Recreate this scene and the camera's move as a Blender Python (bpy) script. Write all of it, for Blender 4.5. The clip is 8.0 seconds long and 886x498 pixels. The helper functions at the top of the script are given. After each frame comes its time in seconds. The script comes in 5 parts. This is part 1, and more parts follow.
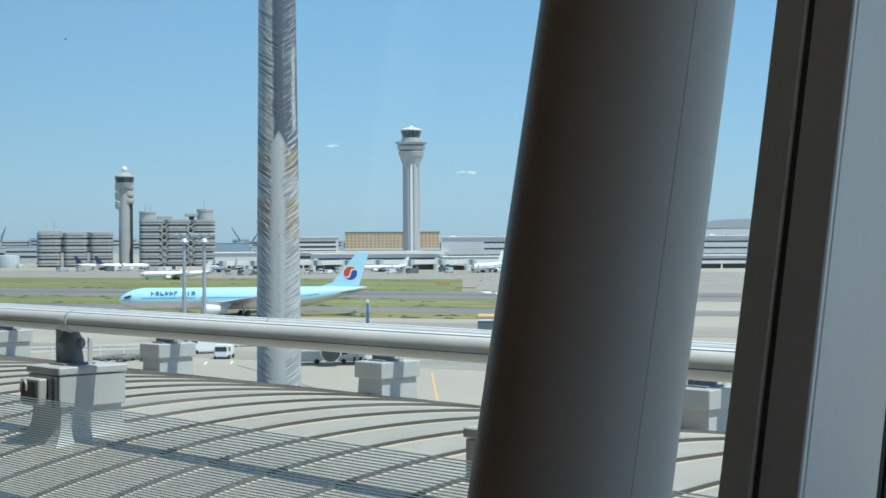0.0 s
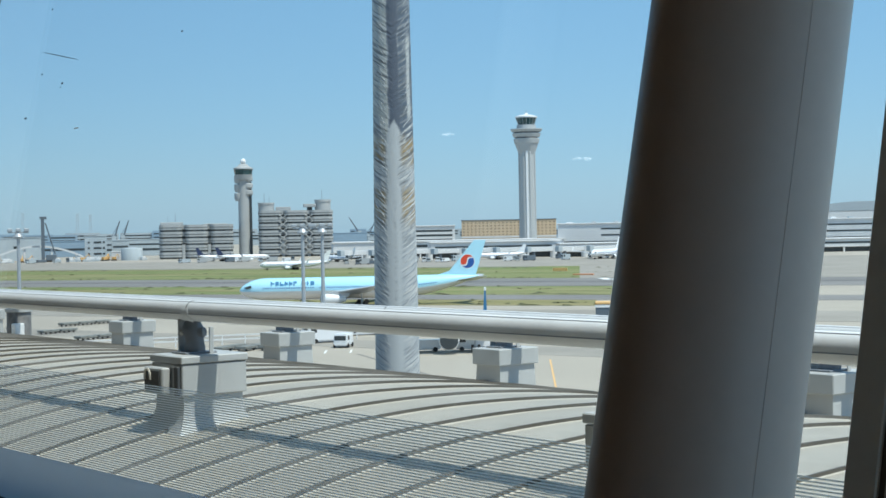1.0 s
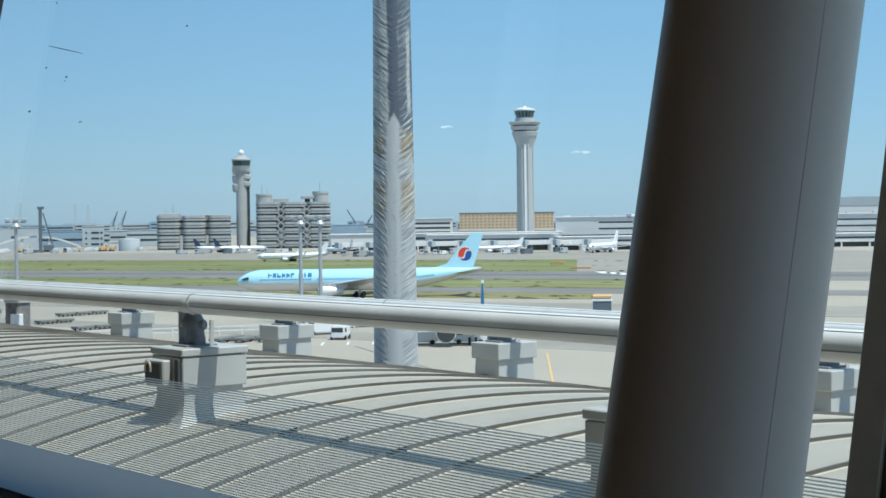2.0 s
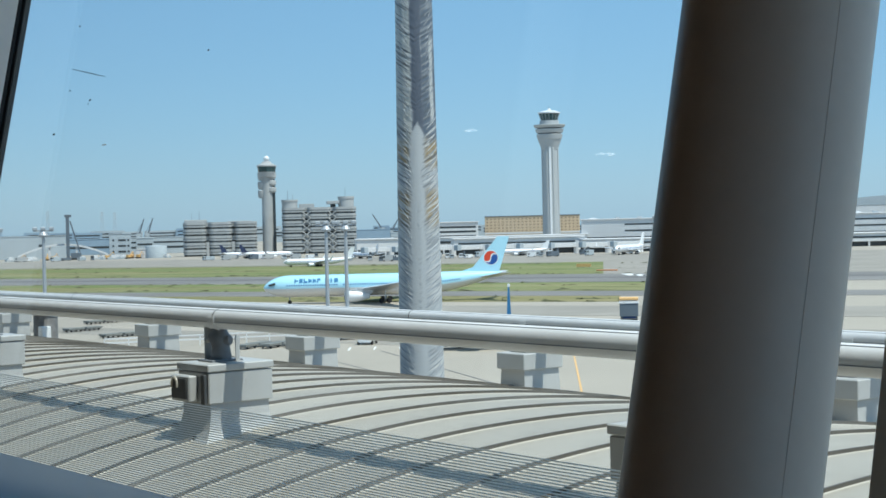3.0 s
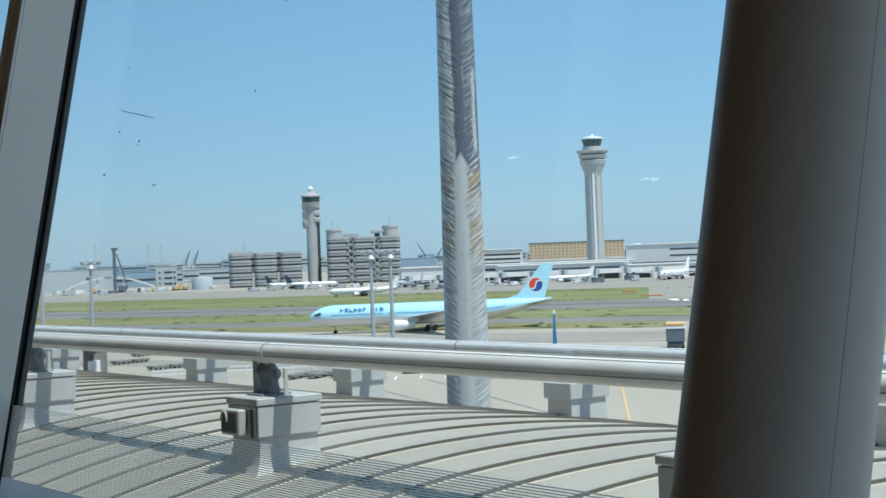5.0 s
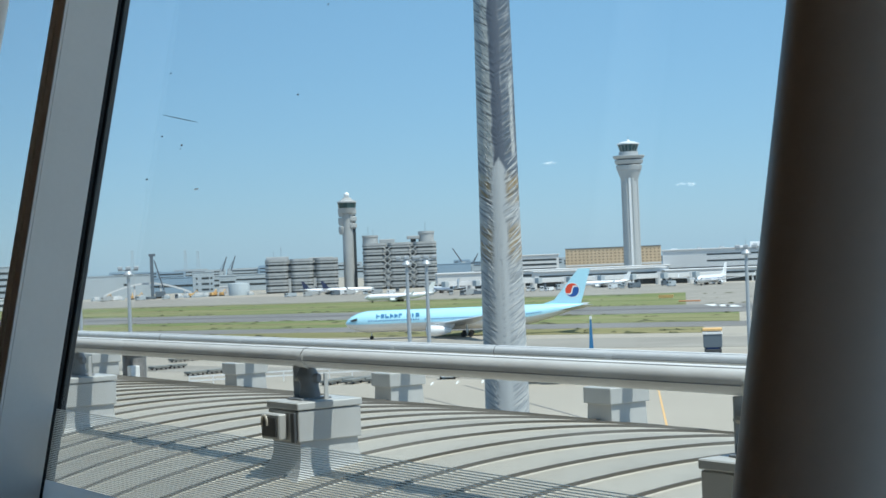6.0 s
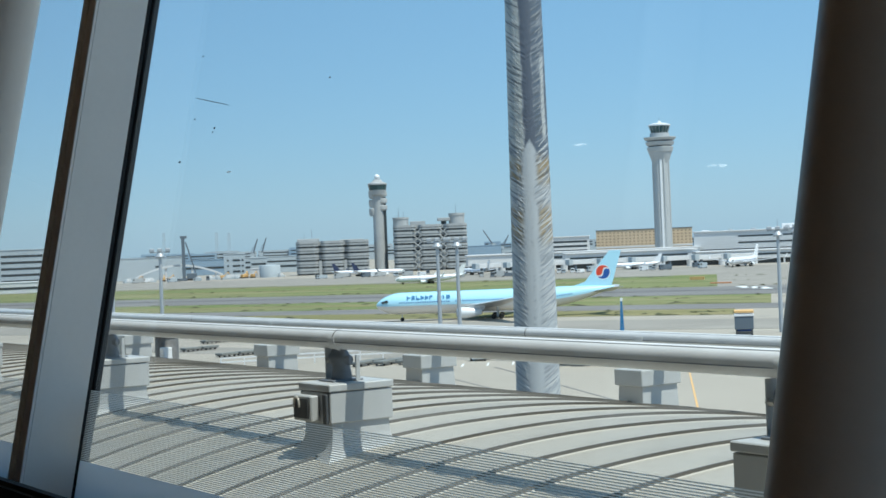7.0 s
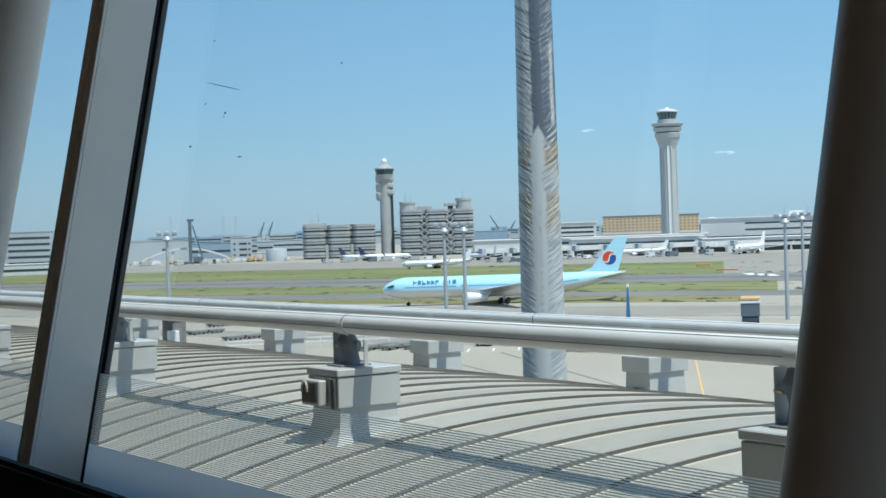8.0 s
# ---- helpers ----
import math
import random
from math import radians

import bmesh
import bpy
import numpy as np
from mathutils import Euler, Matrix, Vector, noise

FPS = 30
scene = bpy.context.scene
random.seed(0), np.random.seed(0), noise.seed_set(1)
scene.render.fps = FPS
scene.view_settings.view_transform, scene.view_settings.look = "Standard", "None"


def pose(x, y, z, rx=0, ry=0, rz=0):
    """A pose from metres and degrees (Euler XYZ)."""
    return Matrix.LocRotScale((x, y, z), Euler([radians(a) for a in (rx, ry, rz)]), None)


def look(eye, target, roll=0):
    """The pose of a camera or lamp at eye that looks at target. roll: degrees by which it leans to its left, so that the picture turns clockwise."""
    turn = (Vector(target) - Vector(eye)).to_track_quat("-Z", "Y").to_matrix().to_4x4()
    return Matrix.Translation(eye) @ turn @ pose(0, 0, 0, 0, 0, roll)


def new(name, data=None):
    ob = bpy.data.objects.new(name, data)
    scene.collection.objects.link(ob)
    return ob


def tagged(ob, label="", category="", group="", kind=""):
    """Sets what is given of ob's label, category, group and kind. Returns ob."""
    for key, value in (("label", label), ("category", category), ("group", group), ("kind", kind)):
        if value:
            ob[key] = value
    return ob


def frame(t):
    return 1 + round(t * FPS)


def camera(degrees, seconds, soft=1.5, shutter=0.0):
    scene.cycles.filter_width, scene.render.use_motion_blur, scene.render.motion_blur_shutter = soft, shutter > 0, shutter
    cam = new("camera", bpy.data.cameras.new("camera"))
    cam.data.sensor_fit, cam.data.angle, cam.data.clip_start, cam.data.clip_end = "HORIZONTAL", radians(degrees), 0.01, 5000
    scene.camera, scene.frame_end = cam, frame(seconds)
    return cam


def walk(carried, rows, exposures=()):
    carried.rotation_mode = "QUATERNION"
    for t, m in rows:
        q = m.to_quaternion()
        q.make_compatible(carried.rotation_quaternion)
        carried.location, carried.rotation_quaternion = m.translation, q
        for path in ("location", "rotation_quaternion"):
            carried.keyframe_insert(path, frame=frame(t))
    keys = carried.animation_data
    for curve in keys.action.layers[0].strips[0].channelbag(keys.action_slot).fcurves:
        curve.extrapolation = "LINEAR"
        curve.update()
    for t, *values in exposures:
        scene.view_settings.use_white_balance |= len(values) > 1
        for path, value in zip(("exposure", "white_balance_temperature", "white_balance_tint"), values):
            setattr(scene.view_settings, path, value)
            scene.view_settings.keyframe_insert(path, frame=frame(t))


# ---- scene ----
cam = camera(31.956, 8.0, soft=1.6)
PATH = [
    (0, (-0.060, 0.034, 19.112), (-7.363, 6.866, 19.058), -0.28),
    (0.2, (-0.068, 0.037, 19.105), (-7.530, 6.693, 18.963), -0.15),
    (0.5, (-0.076, 0.042, 19.106), (-7.721, 6.488, 18.997), -0.77),
    (1, (-0.074, 0.049, 19.104), (-7.870, 6.310, 18.979), -1.09),
    (1.5, (-0.076, 0.027, 19.108), (-7.869, 6.292, 18.957), -0.65),
    (1.7, (-0.069, 0.018, 19.110), (-7.853, 6.294, 18.957), -0.67),
    (2.8, (-0.063, 0.030, 19.158), (-7.905, 6.232, 18.945), -1.14),
    (3, (-0.045, 0.021, 19.174), (-7.935, 6.163, 19.028), -1.35),
    (3.5, (-0.028, 0.016, 19.199), (-7.958, 6.108, 19.095), -1.36),
    (4, (-0.011, 0.001, 19.200), (-8.009, 6.003, 19.097), -1.70),
    (4.5, (0.000, 0.000, 19.200), (-8.021, 5.972, 19.149), -2.12),
    (4.7, (0.004, -0.009, 19.200), (-8.031, 5.945, 19.199), -2.15),
    (5.8, (-0.029, -0.024, 19.195), (-8.181, 5.767, 19.292), -2.21),
    (6, (-0.026, -0.030, 19.192), (-8.221, 5.700, 19.280), -2.27),
    (6.5, (-0.025, -0.034, 19.195), (-8.308, 5.568, 19.226), -2.15),
    (7, (-0.020, -0.040, 19.194), (-8.329, 5.524, 19.173), -2.30),
    (7.5, (-0.021, -0.047, 19.191), (-8.345, 5.495, 19.112), -2.19),
    (8, (-0.024, -0.054, 19.200), (-8.358, 5.472, 19.083), -1.90),
]
walk(cam, [(t, look(eye, target, roll)) for t, eye, target, roll in PATH])

# ---- world, sun, exposure ----
SUN_WAY = Vector((0.45, 0.10, 1.0)).normalized()
world = bpy.data.worlds.new("world")
scene.world = world
world.use_nodes = True
wn = world.node_tree.nodes
sky = wn.new("ShaderNodeTexSky")
sky.sky_type = "NISHITA"
sky.sun_disc = False
sky.sun_elevation = math.asin(SUN_WAY.z)
sky.sun_rotation = math.atan2(SUN_WAY.x, SUN_WAY.y)
sky.altitude = 20
sky.air_density, sky.dust_density, sky.ozone_density = 1.0, 0.35, 4.0
wn["Background"].inputs["Strength"].default_value = 0.10
haze = wn.new("ShaderNodeMix")
haze.data_type = "RGBA"
haze.inputs["Factor"].default_value = 0.58
haze.inputs["B"].default_value = (1.85, 4.3, 7.1, 1)
world.node_tree.links.new(sky.outputs["Color"], haze.inputs["A"])
world.node_tree.links.new(haze.outputs["Result"], wn["Background"].inputs["Color"])
sun = new("sun", bpy.data.lights.new("sun", "SUN"))
sun.data.energy, sun.data.angle, sun.data.color = 4.2, radians(0.6), (1.0, 0.95, 0.87)
sun.matrix_world = look((0, 0, 60), Vector((0, 0, 60)) - SUN_WAY)
scene.view_settings.exposure = 0.42


# ---- materials ----
def mat(name, base, rough=0.6, metal=0.0, vary=0.12, scale=3.0, fine=40.0, bump=0.1, spec=0.5, random_by=0.0, coat=0.0):
    """A surface with stains at two scales and a fine relief."""
    m = bpy.data.materials.new(name)
    m.use_nodes = True
    n, l = m.node_tree.nodes, m.node_tree.links
    b = n["Principled BSDF"]
    b.inputs["Roughness"].default_value, b.inputs["Metallic"].default_value = rough, metal
    b.inputs["Specular IOR Level"].default_value = spec
    b.inputs["Coat Weight"].default_value = coat
    co = n.new("ShaderNodeTexCoord")
    big, small = n.new("ShaderNodeTexNoise"), n.new("ShaderNodeTexNoise")
    for tex, s in ((big, scale), (small, fine)):
        tex.inputs["Scale"].default_value, tex.inputs["Detail"].default_value = s, 5
        l.new(co.outputs["Object"], tex.inputs["Vector"])
    add = n.new("ShaderNodeMath")
    add.operation = "MULTIPLY_ADD"
    l.new(small.outputs["Fac"], add.inputs[0])
    add.inputs[1].default_value = 0.4
    l.new(big.outputs["Fac"], add.inputs[2])
    ramp = n.new("ShaderNodeMapRange")
    l.new(add.outputs[0], ramp.inputs["Value"])
    ramp.inputs["From Min"].default_value, ramp.inputs["From Max"].default_value = 0.4, 1.0
    ramp.inputs["To Min"].default_value, ramp.inputs["To Max"].default_value = 1 - vary, 1 + vary
    tone = ramp.outputs["Result"]
    if random_by:
        info = n.new("ShaderNodeObjectInfo")
        mr = n.new("ShaderNodeMapRange")
        l.new(info.outputs["Random"], mr.inputs["Value"])
        mr.inputs["To Min"].default_value, mr.inputs["To Max"].default_value = 1 - random_by, 1 + random_by
        mul = n.new("ShaderNodeMath")
        mul.operation = "MULTIPLY"
        l.new(tone, mul.inputs[0]), l.new(mr.outputs["Result"], mul.inputs[1])
        tone = mul.outputs[0]
    vm = n.new("ShaderNodeVectorMath")
    vm.operation = "SCALE"
    vm.inputs[0].default_value = base[:3]
    l.new(tone, vm.inputs["Scale"])
    l.new(vm.outputs["Vector"], b.inputs["Base Color"])
    if bump:
        bp = n.new("ShaderNodeBump")
        bp.inputs["Strength"].default_value, bp.inputs["Distance"].default_value = bump, 0.3 / fine
        l.new(small.outputs["Fac"], bp.inputs["Height"])
        l.new(bp.outputs["Normal"], b.inputs["Normal"])
    return m


def glass(name, tint=(1, 1, 1), gloss=0.05, rim=0.0):
    m = bpy.data.materials.new(name)
    m.use_nodes = True
    n, l = m.node_tree.nodes, m.node_tree.links
    n.remove(n["Principled BSDF"])
    tr, gl, mix = n.new("ShaderNodeBsdfTransparent"), n.new("ShaderNodeBsdfGlossy"), n.new("ShaderNodeMixShader")
    tr.inputs["Color"].default_value = (*tint, 1)
    gl.inputs["Roughness"].default_value = 0.02
    mix.inputs["Fac"].default_value = gloss
    if rim:
        lw, pw, ma = n.new("ShaderNodeLayerWeight"), n.new("ShaderNodeMath"), n.new("ShaderNodeMath")
        lw.inputs["Blend"].default_value = 0.5
        pw.operation, pw.inputs[1].default_value = "POWER", 3.0
        ma.operation, ma.inputs[1].default_value, ma.inputs[2].default_value = "MULTIPLY_ADD", rim, gloss
        l.new(lw.outputs["Facing"], pw.inputs[0]), l.new(pw.outputs[0], ma.inputs[0])
        l.new(ma.outputs[0], mix.inputs["Fac"])
    l.new(tr.outputs[0], mix.inputs[1]), l.new(gl.outputs[0], mix.inputs[2])
    l.new(mix.outputs[0], n["Material Output"].inputs["Surface"])
    return m


def frit_print(name, tone=(0.86, 0.88, 0.88)):
    """White enamel printed on glass: it lets a good part of the daylight through."""
    m = bpy.data.materials.new(name)
    m.use_nodes = True
    n, l = m.node_tree.nodes, m.node_tree.links
    n.remove(n["Principled BSDF"])
    tr, df, mix = n.new("ShaderNodeBsdfTranslucent"), n.new("ShaderNodeBsdfDiffuse"), n.new("ShaderNodeMixShader")
    tr.inputs["Color"].default_value = df.inputs["Color"].default_value = (*tone, 1)
    mix.inputs["Fac"].default_value = 0.25
    l.new(tr.outputs[0], mix.inputs[1]), l.new(df.outputs[0], mix.inputs[2])
    l.new(mix.outputs[0], n["Material Output"].inputs["Surface"])
    return m


M = {
    "frit": frit_print("white_ceramic_frit"),
    "grey_frit": frit_print("grey_ceramic_frit", (0.74, 0.79, 0.84)),
    "pane": glass("window_glass", (0.925, 0.965, 0.96), 0.02, rim=0.30),
    "mullion": mat("silver_painted_aluminium", (0.80, 0.79, 0.77), 0.45, 0.1, vary=0.04, scale=2, bump=0.03),
    "olive": mat("bronze_painted_aluminium", (0.80, 0.80, 0.72), 0.5, 0.0, vary=0.06, scale=3, bump=0.03),
    "vent": mat("stained_vent_steel", (0.21, 0.205, 0.20), 0.6, 0.2, vary=0.55, scale=6, fine=25, bump=0.05),
    "dolly": mat("worn_dolly_deck", (0.20, 0.205, 0.19), 0.7, vary=0.25, scale=0.8, bump=0.05),
    "cap": mat("dark_grey_outer_cap", (0.022, 0.026, 0.032), 0.5, 0.0, vary=0.1, bump=0.02),
    "rubber": mat("black_rubber", (0.008, 0.008, 0.010), 0.75, vary=0.1, bump=0.02),
    "column": mat("grey_painted_column_steel", (0.68, 0.62, 0.56), 0.42, 0.0, vary=0.05, scale=1.5, fine=60, bump=0.02),
    "interior": mat("brown_interior_panel", (0.30, 0.20, 0.13), 0.8, vary=0.05),
    "carpet": mat("brown_carpet", (0.22, 0.155, 0.115), 0.95, vary=0.2, fine=200, bump=0.4),
    "pipe": mat("galvanised_pipe_cladding", (0.72, 0.735, 0.75), 0.48, 0.05, vary=0.08, scale=4, fine=30, bump=0.05),
    "box": mat("pale_grey_sheet_metal", (0.46, 0.47, 0.47), 0.5, 0.1, vary=0.10, scale=4, fine=25, bump=0.05),
    "dark_metal": mat("dark_weathered_steel", (0.07, 0.075, 0.08), 0.55, 0.3, vary=0.25, scale=8, bump=0.1),
    "roof": mat("weathered_metal_roof", (0.405, 0.375, 0.32), 0.5, 0.1, vary=0.20, scale=1.1, fine=14, bump=0.08, random_by=0.07),
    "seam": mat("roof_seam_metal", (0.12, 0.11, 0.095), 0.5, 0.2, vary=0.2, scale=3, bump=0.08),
    "clip": mat("sunlit_flank_and_fitting_metal", (0.55, 0.52, 0.46), 0.4, 0.3, vary=0.1, bump=0.05),
    "gutter": mat("blue_grey_gutter_metal", (0.22, 0.25, 0.29), 0.5, 0.2, vary=0.15, scale=2, bump=0.05),
    "scratch": mat("scuffed_bright_metal", (0.50, 0.51, 0.51), 0.8, 0.0, vary=0.3, scale=3, bump=0.05),
    "concrete": mat("apron_concrete", (0.36, 0.32, 0.265), 0.85, vary=0.12, scale=0.03, fine=0.5, bump=0.05),
    "worn_slab": mat("worn_apron_slab", (0.28, 0.255, 0.22), 0.9, vary=0.2, scale=0.05, fine=0.6, bump=0.05),
    "asphalt": mat("taxiway_asphalt", (0.19, 0.18, 0.17), 0.9, vary=0.22, scale=0.02, fine=0.4, bump=0.05),
    "worn_asphalt": mat("worn_runway_asphalt", (0.12, 0.115, 0.11), 0.9, vary=0.25, scale=0.03, fine=0.4, bump=0.05),
    "grass": mat("mown_airfield_grass", (0.150, 0.160, 0.070), 0.95, vary=0.45, scale=0.02, fine=0.25, bump=0.3),
    "dry": mat("dry_grass", (0.25, 0.22, 0.12), 0.95, vary=0.3, scale=0.03, fine=0.3, bump=0.3),
    "yellow": mat("yellow_marking_paint", (0.70, 0.42, 0.17), 0.7, vary=0.15, scale=0.5, bump=0),
    "white_mark": mat("white_marking_paint", (0.75, 0.75, 0.73), 0.7, vary=0.15, scale=0.5, bump=0),
    "tower": mat("tower_concrete", (0.42, 0.44, 0.45), 0.7, vary=0.06, scale=0.1, fine=1.5, bump=0.05),
    "old": mat("old_concrete", (0.39, 0.40, 0.40), 0.8, vary=0.12, scale=0.15, fine=1.5, bump=0.05, random_by=0.05),
    # dark windows; also stands for the shade in ring gaps, bay links and undercrofts
    "shade": mat("dark_window_and_recess_shade", (0.045, 0.055, 0.06), 0.25, vary=0.2, scale=0.3, bump=0),
    "teal": mat("green_tinted_glazing", (0.02, 0.07, 0.075), 0.12, vary=0.2, scale=0.5, bump=0),
    "tan_window": mat("brown_window", (0.26, 0.20, 0.14), 0.4, vary=0.2, bump=0),
    "tan": mat("tan_tiled_facade", (0.62, 0.47, 0.32), 0.75, vary=0.06, scale=0.1, fine=2, bump=0.03),
    "terminal": mat("terminal_white_panel", (0.66, 0.66, 0.66), 0.6, vary=0.08, scale=0.1, fine=1, bump=0.03),
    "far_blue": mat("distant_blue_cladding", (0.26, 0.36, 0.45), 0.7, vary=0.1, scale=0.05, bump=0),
    # distance haze is put into far_grey: lightened and shifted to blue
    "far_grey": mat("haze_toned_grey_cladding", (0.42, 0.47, 0.50), 0.8, vary=0.12, scale=0.05, fine=0.6, bump=0),
    "crane": mat("crane_steel", (0.12, 0.15, 0.18), 0.7, vary=0.1, bump=0),
    "sky_blue": mat("pale_blue_aircraft_paint", (0.44, 0.76, 0.90), 0.25, vary=0.03, scale=0.2, bump=0, coat=0.4),
    "silver": mat("silver_aircraft_belly", (0.50, 0.51, 0.52), 0.35, 0.2, vary=0.05, scale=0.3, bump=0),
    "air_white": mat("white_aircraft_paint", (0.80, 0.81, 0.82), 0.3, vary=0.03, scale=0.2, bump=0, coat=0.3),
    "livery_blue": mat("deep_blue_paint", (0.015, 0.09, 0.33), 0.35, vary=0.04, bump=0),
    "navy": mat("navy_tail_paint", (0.03, 0.045, 0.10), 0.35, vary=0.05, bump=0),
    "bracket": mat("weathered_bracket_steel", (0.19, 0.21, 0.235), 0.6, 0.1, vary=0.3, scale=9, bump=0.1),
    "wordmark": mat("teal_blue_lettering", (0.02, 0.16, 0.33), 0.4, vary=0.05, bump=0),
    "belly": mat("pale_warm_grey_belly_paint", (0.76, 0.73, 0.69), 0.35, 0.0, vary=0.05, scale=0.3, bump=0),
    "crease": mat("grey_film_crease", (0.25, 0.275, 0.30), 0.5, 0.1, vary=0.2, scale=3, bump=0.05),
    "groove": mat("dark_bronze_groove", (0.12, 0.11, 0.09), 0.6, vary=0.1, bump=0),
    "livery_red": mat("red_paint", (0.70, 0.07, 0.03), 0.35, vary=0.04, bump=0),
    "orange": mat("orange_paint", (0.58, 0.25, 0.12), 0.5, vary=0.1, bump=0),
    "tyre": mat("tyre_rubber", (0.02, 0.02, 0.02), 0.8, vary=0.2, bump=0),
    "lamp_pole": mat("galvanised_lamp_pole", (0.40, 0.43, 0.46), 0.5, 0.3, vary=0.1, scale=0.5, bump=0.02),
    "weed": mat("dry_weeds", (0.10, 0.10, 0.05), 0.95, vary=0.5, scale=0.05, fine=0.4, bump=0),
}


def turf(name, green, dry, dark, stretch):
    """Airfield grass: long streaks of dry and dark growth along the strip, over a fine mottle."""
    m = bpy.data.materials.new(name)
    m.use_nodes = True
    n, l = m.node_tree.nodes, m.node_tree.links
    b = n["Principled BSDF"]
    b.inputs["Roughness"].default_value = 0.95
    b.inputs["Specular IOR Level"].default_value = 0.1
    co = n.new("ShaderNodeTexCoord")
    tones = []
    for scale, along, detail in ((0.05, stretch, 6), (0.16, stretch * 1.5, 5), (0.5, 0.5, 4)):
        mp, tx = n.new("ShaderNodeMapping"), n.new("ShaderNodeTexNoise")
        mp.inputs["Scale"].default_value = (scale * along, scale, scale)
        tx.inputs["Scale"].default_value, tx.inputs["Detail"].default_value = 1.0, detail
        l.new(co.outputs["Object"], mp.inputs["Vector"]), l.new(mp.outputs["Vector"], tx.inputs["Vector"])
        tones.append(tx.outputs["Fac"])
    col = None
    for k, (fac, shade, lo, hi) in enumerate(((tones[0], dry, 0.42, 0.62), (tones[1], dark, 0.54, 0.70), (tones[2], dry, 0.4, 0.9))):
        rm, mx = n.new("ShaderNodeMapRange"), n.new("ShaderNodeMix")
        rm.inputs["From Min"].default_value, rm.inputs["From Max"].default_value = lo, hi
        l.new(fac, rm.inputs["Value"])
        mx.data_type = "RGBA"
        l.new(rm.outputs["Result"], mx.inputs["Factor"])
        if col is None:
            mx.inputs["A"].default_value = (*green, 1)
        else:
            l.new(col, mx.inputs["A"])
        mx.inputs["B"].default_value = (*shade, 1)
        col = mx.outputs["Result"]
    l.new(col, b.inputs["Base Color"])
    return m


M["grass"] = turf("mown_airfield_grass", (0.135, 0.180, 0.065), (0.245, 0.23, 0.12), (0.085, 0.095, 0.045), 0.10)
M["dry"] = turf("dry_grass", (0.27, 0.235, 0.125), (0.20, 0.19, 0.09), (0.10, 0.10, 0.055), 0.10)
M["cloud"] = glass("thin_cloud", (1, 1, 1), 0.0)
nt = M["cloud"].node_tree
puff = nt.nodes.new("ShaderNodeAddShader")
for k, kind in enumerate(("ShaderNodeBsdfDiffuse", "ShaderNodeBsdfTranslucent")):
    wisp = nt.nodes.new(kind)
    wisp.inputs["Color"].default_value = (0.95, 0.95, 0.95, 1)
    nt.links.new(wisp.outputs[0], puff.inputs[k])
nt.links.new(puff.outputs[0], nt.nodes["Mix Shader"].inputs[2])
nt.nodes["Mix Shader"].inputs["Fac"].default_value = 0.08

# ---- mesh tools ----
def link(name, bm, material, parent=None, label="", smooth=0.0):
    me = bpy.data.meshes.new(name)
    bm.normal_update()
    bm.to_mesh(me)
    bm.free()
    if material:
        me.materials.append(M[material] if isinstance(material, str) else material)
    if smooth:
        for p in me.polygons:
            p.use_smooth = True
        me.set_sharp_from_angle(angle=radians(smooth))
    ob = new(name, me)
    if parent:
        ob.parent = parent
    if label:
        ob["label"] = label
    return ob


def part(name, bm, material, parent, label="", smooth=0.0):
    return link(name, bm, material, parent, label, smooth)


def thing(name, m, label, category, group="", kind=""):
    e = new(name)
    e.empty_display_size = 0.2
    e.matrix_world = m
    return tagged(e, label, category, group, kind)


def box(x0, x1, y0, y1, z0, z1, bevel=0.0, bm=None, seg=1):
    own = bm is None
    bm = bm or bmesh.new()
    r = bmesh.ops.create_cube(bm, size=1.0, matrix=Matrix.Translation(((x0 + x1) / 2, (y0 + y1) / 2, (z0 + z1) / 2)) @ Matrix.Diagonal((x1 - x0, y1 - y0, z1 - z0, 1)))
    if bevel:
        es = list({e for v in r["verts"] for e in v.link_edges})
        bmesh.ops.bevel(bm, geom=es, offset=bevel, segments=seg, affect="EDGES")
    return bm


def slab(points, z0, z1, bm=None):
    """A prism over the polygon of points (x, y)."""
    bm = bm or bmesh.new()
    lo = [bm.verts.new((x, y, z0)) for x, y in points]
    hi = [bm.verts.new((x, y, z1)) for x, y in points]
    bm.faces.new(list(reversed(lo)))
    bm.faces.new(hi)
    for i in range(len(points)):
        j = (i + 1) % len(points)
        bm.faces.new((lo[i], lo[j], hi[j], hi[i]))
    return bm


def lathe(profile, seg=24, bm=None, m=Matrix.Identity(4), cap=True):
    """A turned body from (radius, height) pairs."""
    bm = bm or bmesh.new()
    rings = []
    for r, z in profile:
        rings.append([bm.verts.new(m @ Vector((r * math.cos(2 * math.pi * i / seg), r * math.sin(2 * math.pi * i / seg), z))) for i in range(seg)])
    for a, b in zip(rings, rings[1:]):
        for i in range(seg):
            j = (i + 1) % seg
            bm.faces.new((a[i], a[j], b[j], b[i]))
    if cap:
        bm.faces.new(list(reversed(rings[0])))
        bm.faces.new(rings[-1])
    return bm


def rod(a, b, r, r2=None, seg=10, bm=None):
    a, b = Vector(a), Vector(b)
    q = (b - a).to_track_quat("Z", "Y").to_matrix().to_4x4()
    return lathe([(r, 0), (r if r2 is None else r2, (b - a).length)], seg, bm, Matrix.Translation(a) @ q)


def arc_pts(cx, cy, r, a0, a1, n):
    return [(cx + r * math.cos(radians(a0 + (a1 - a0) * i / n)), cy + r * math.sin(radians(a0 + (a1 - a0) * i / n))) for i in range(n + 1)]


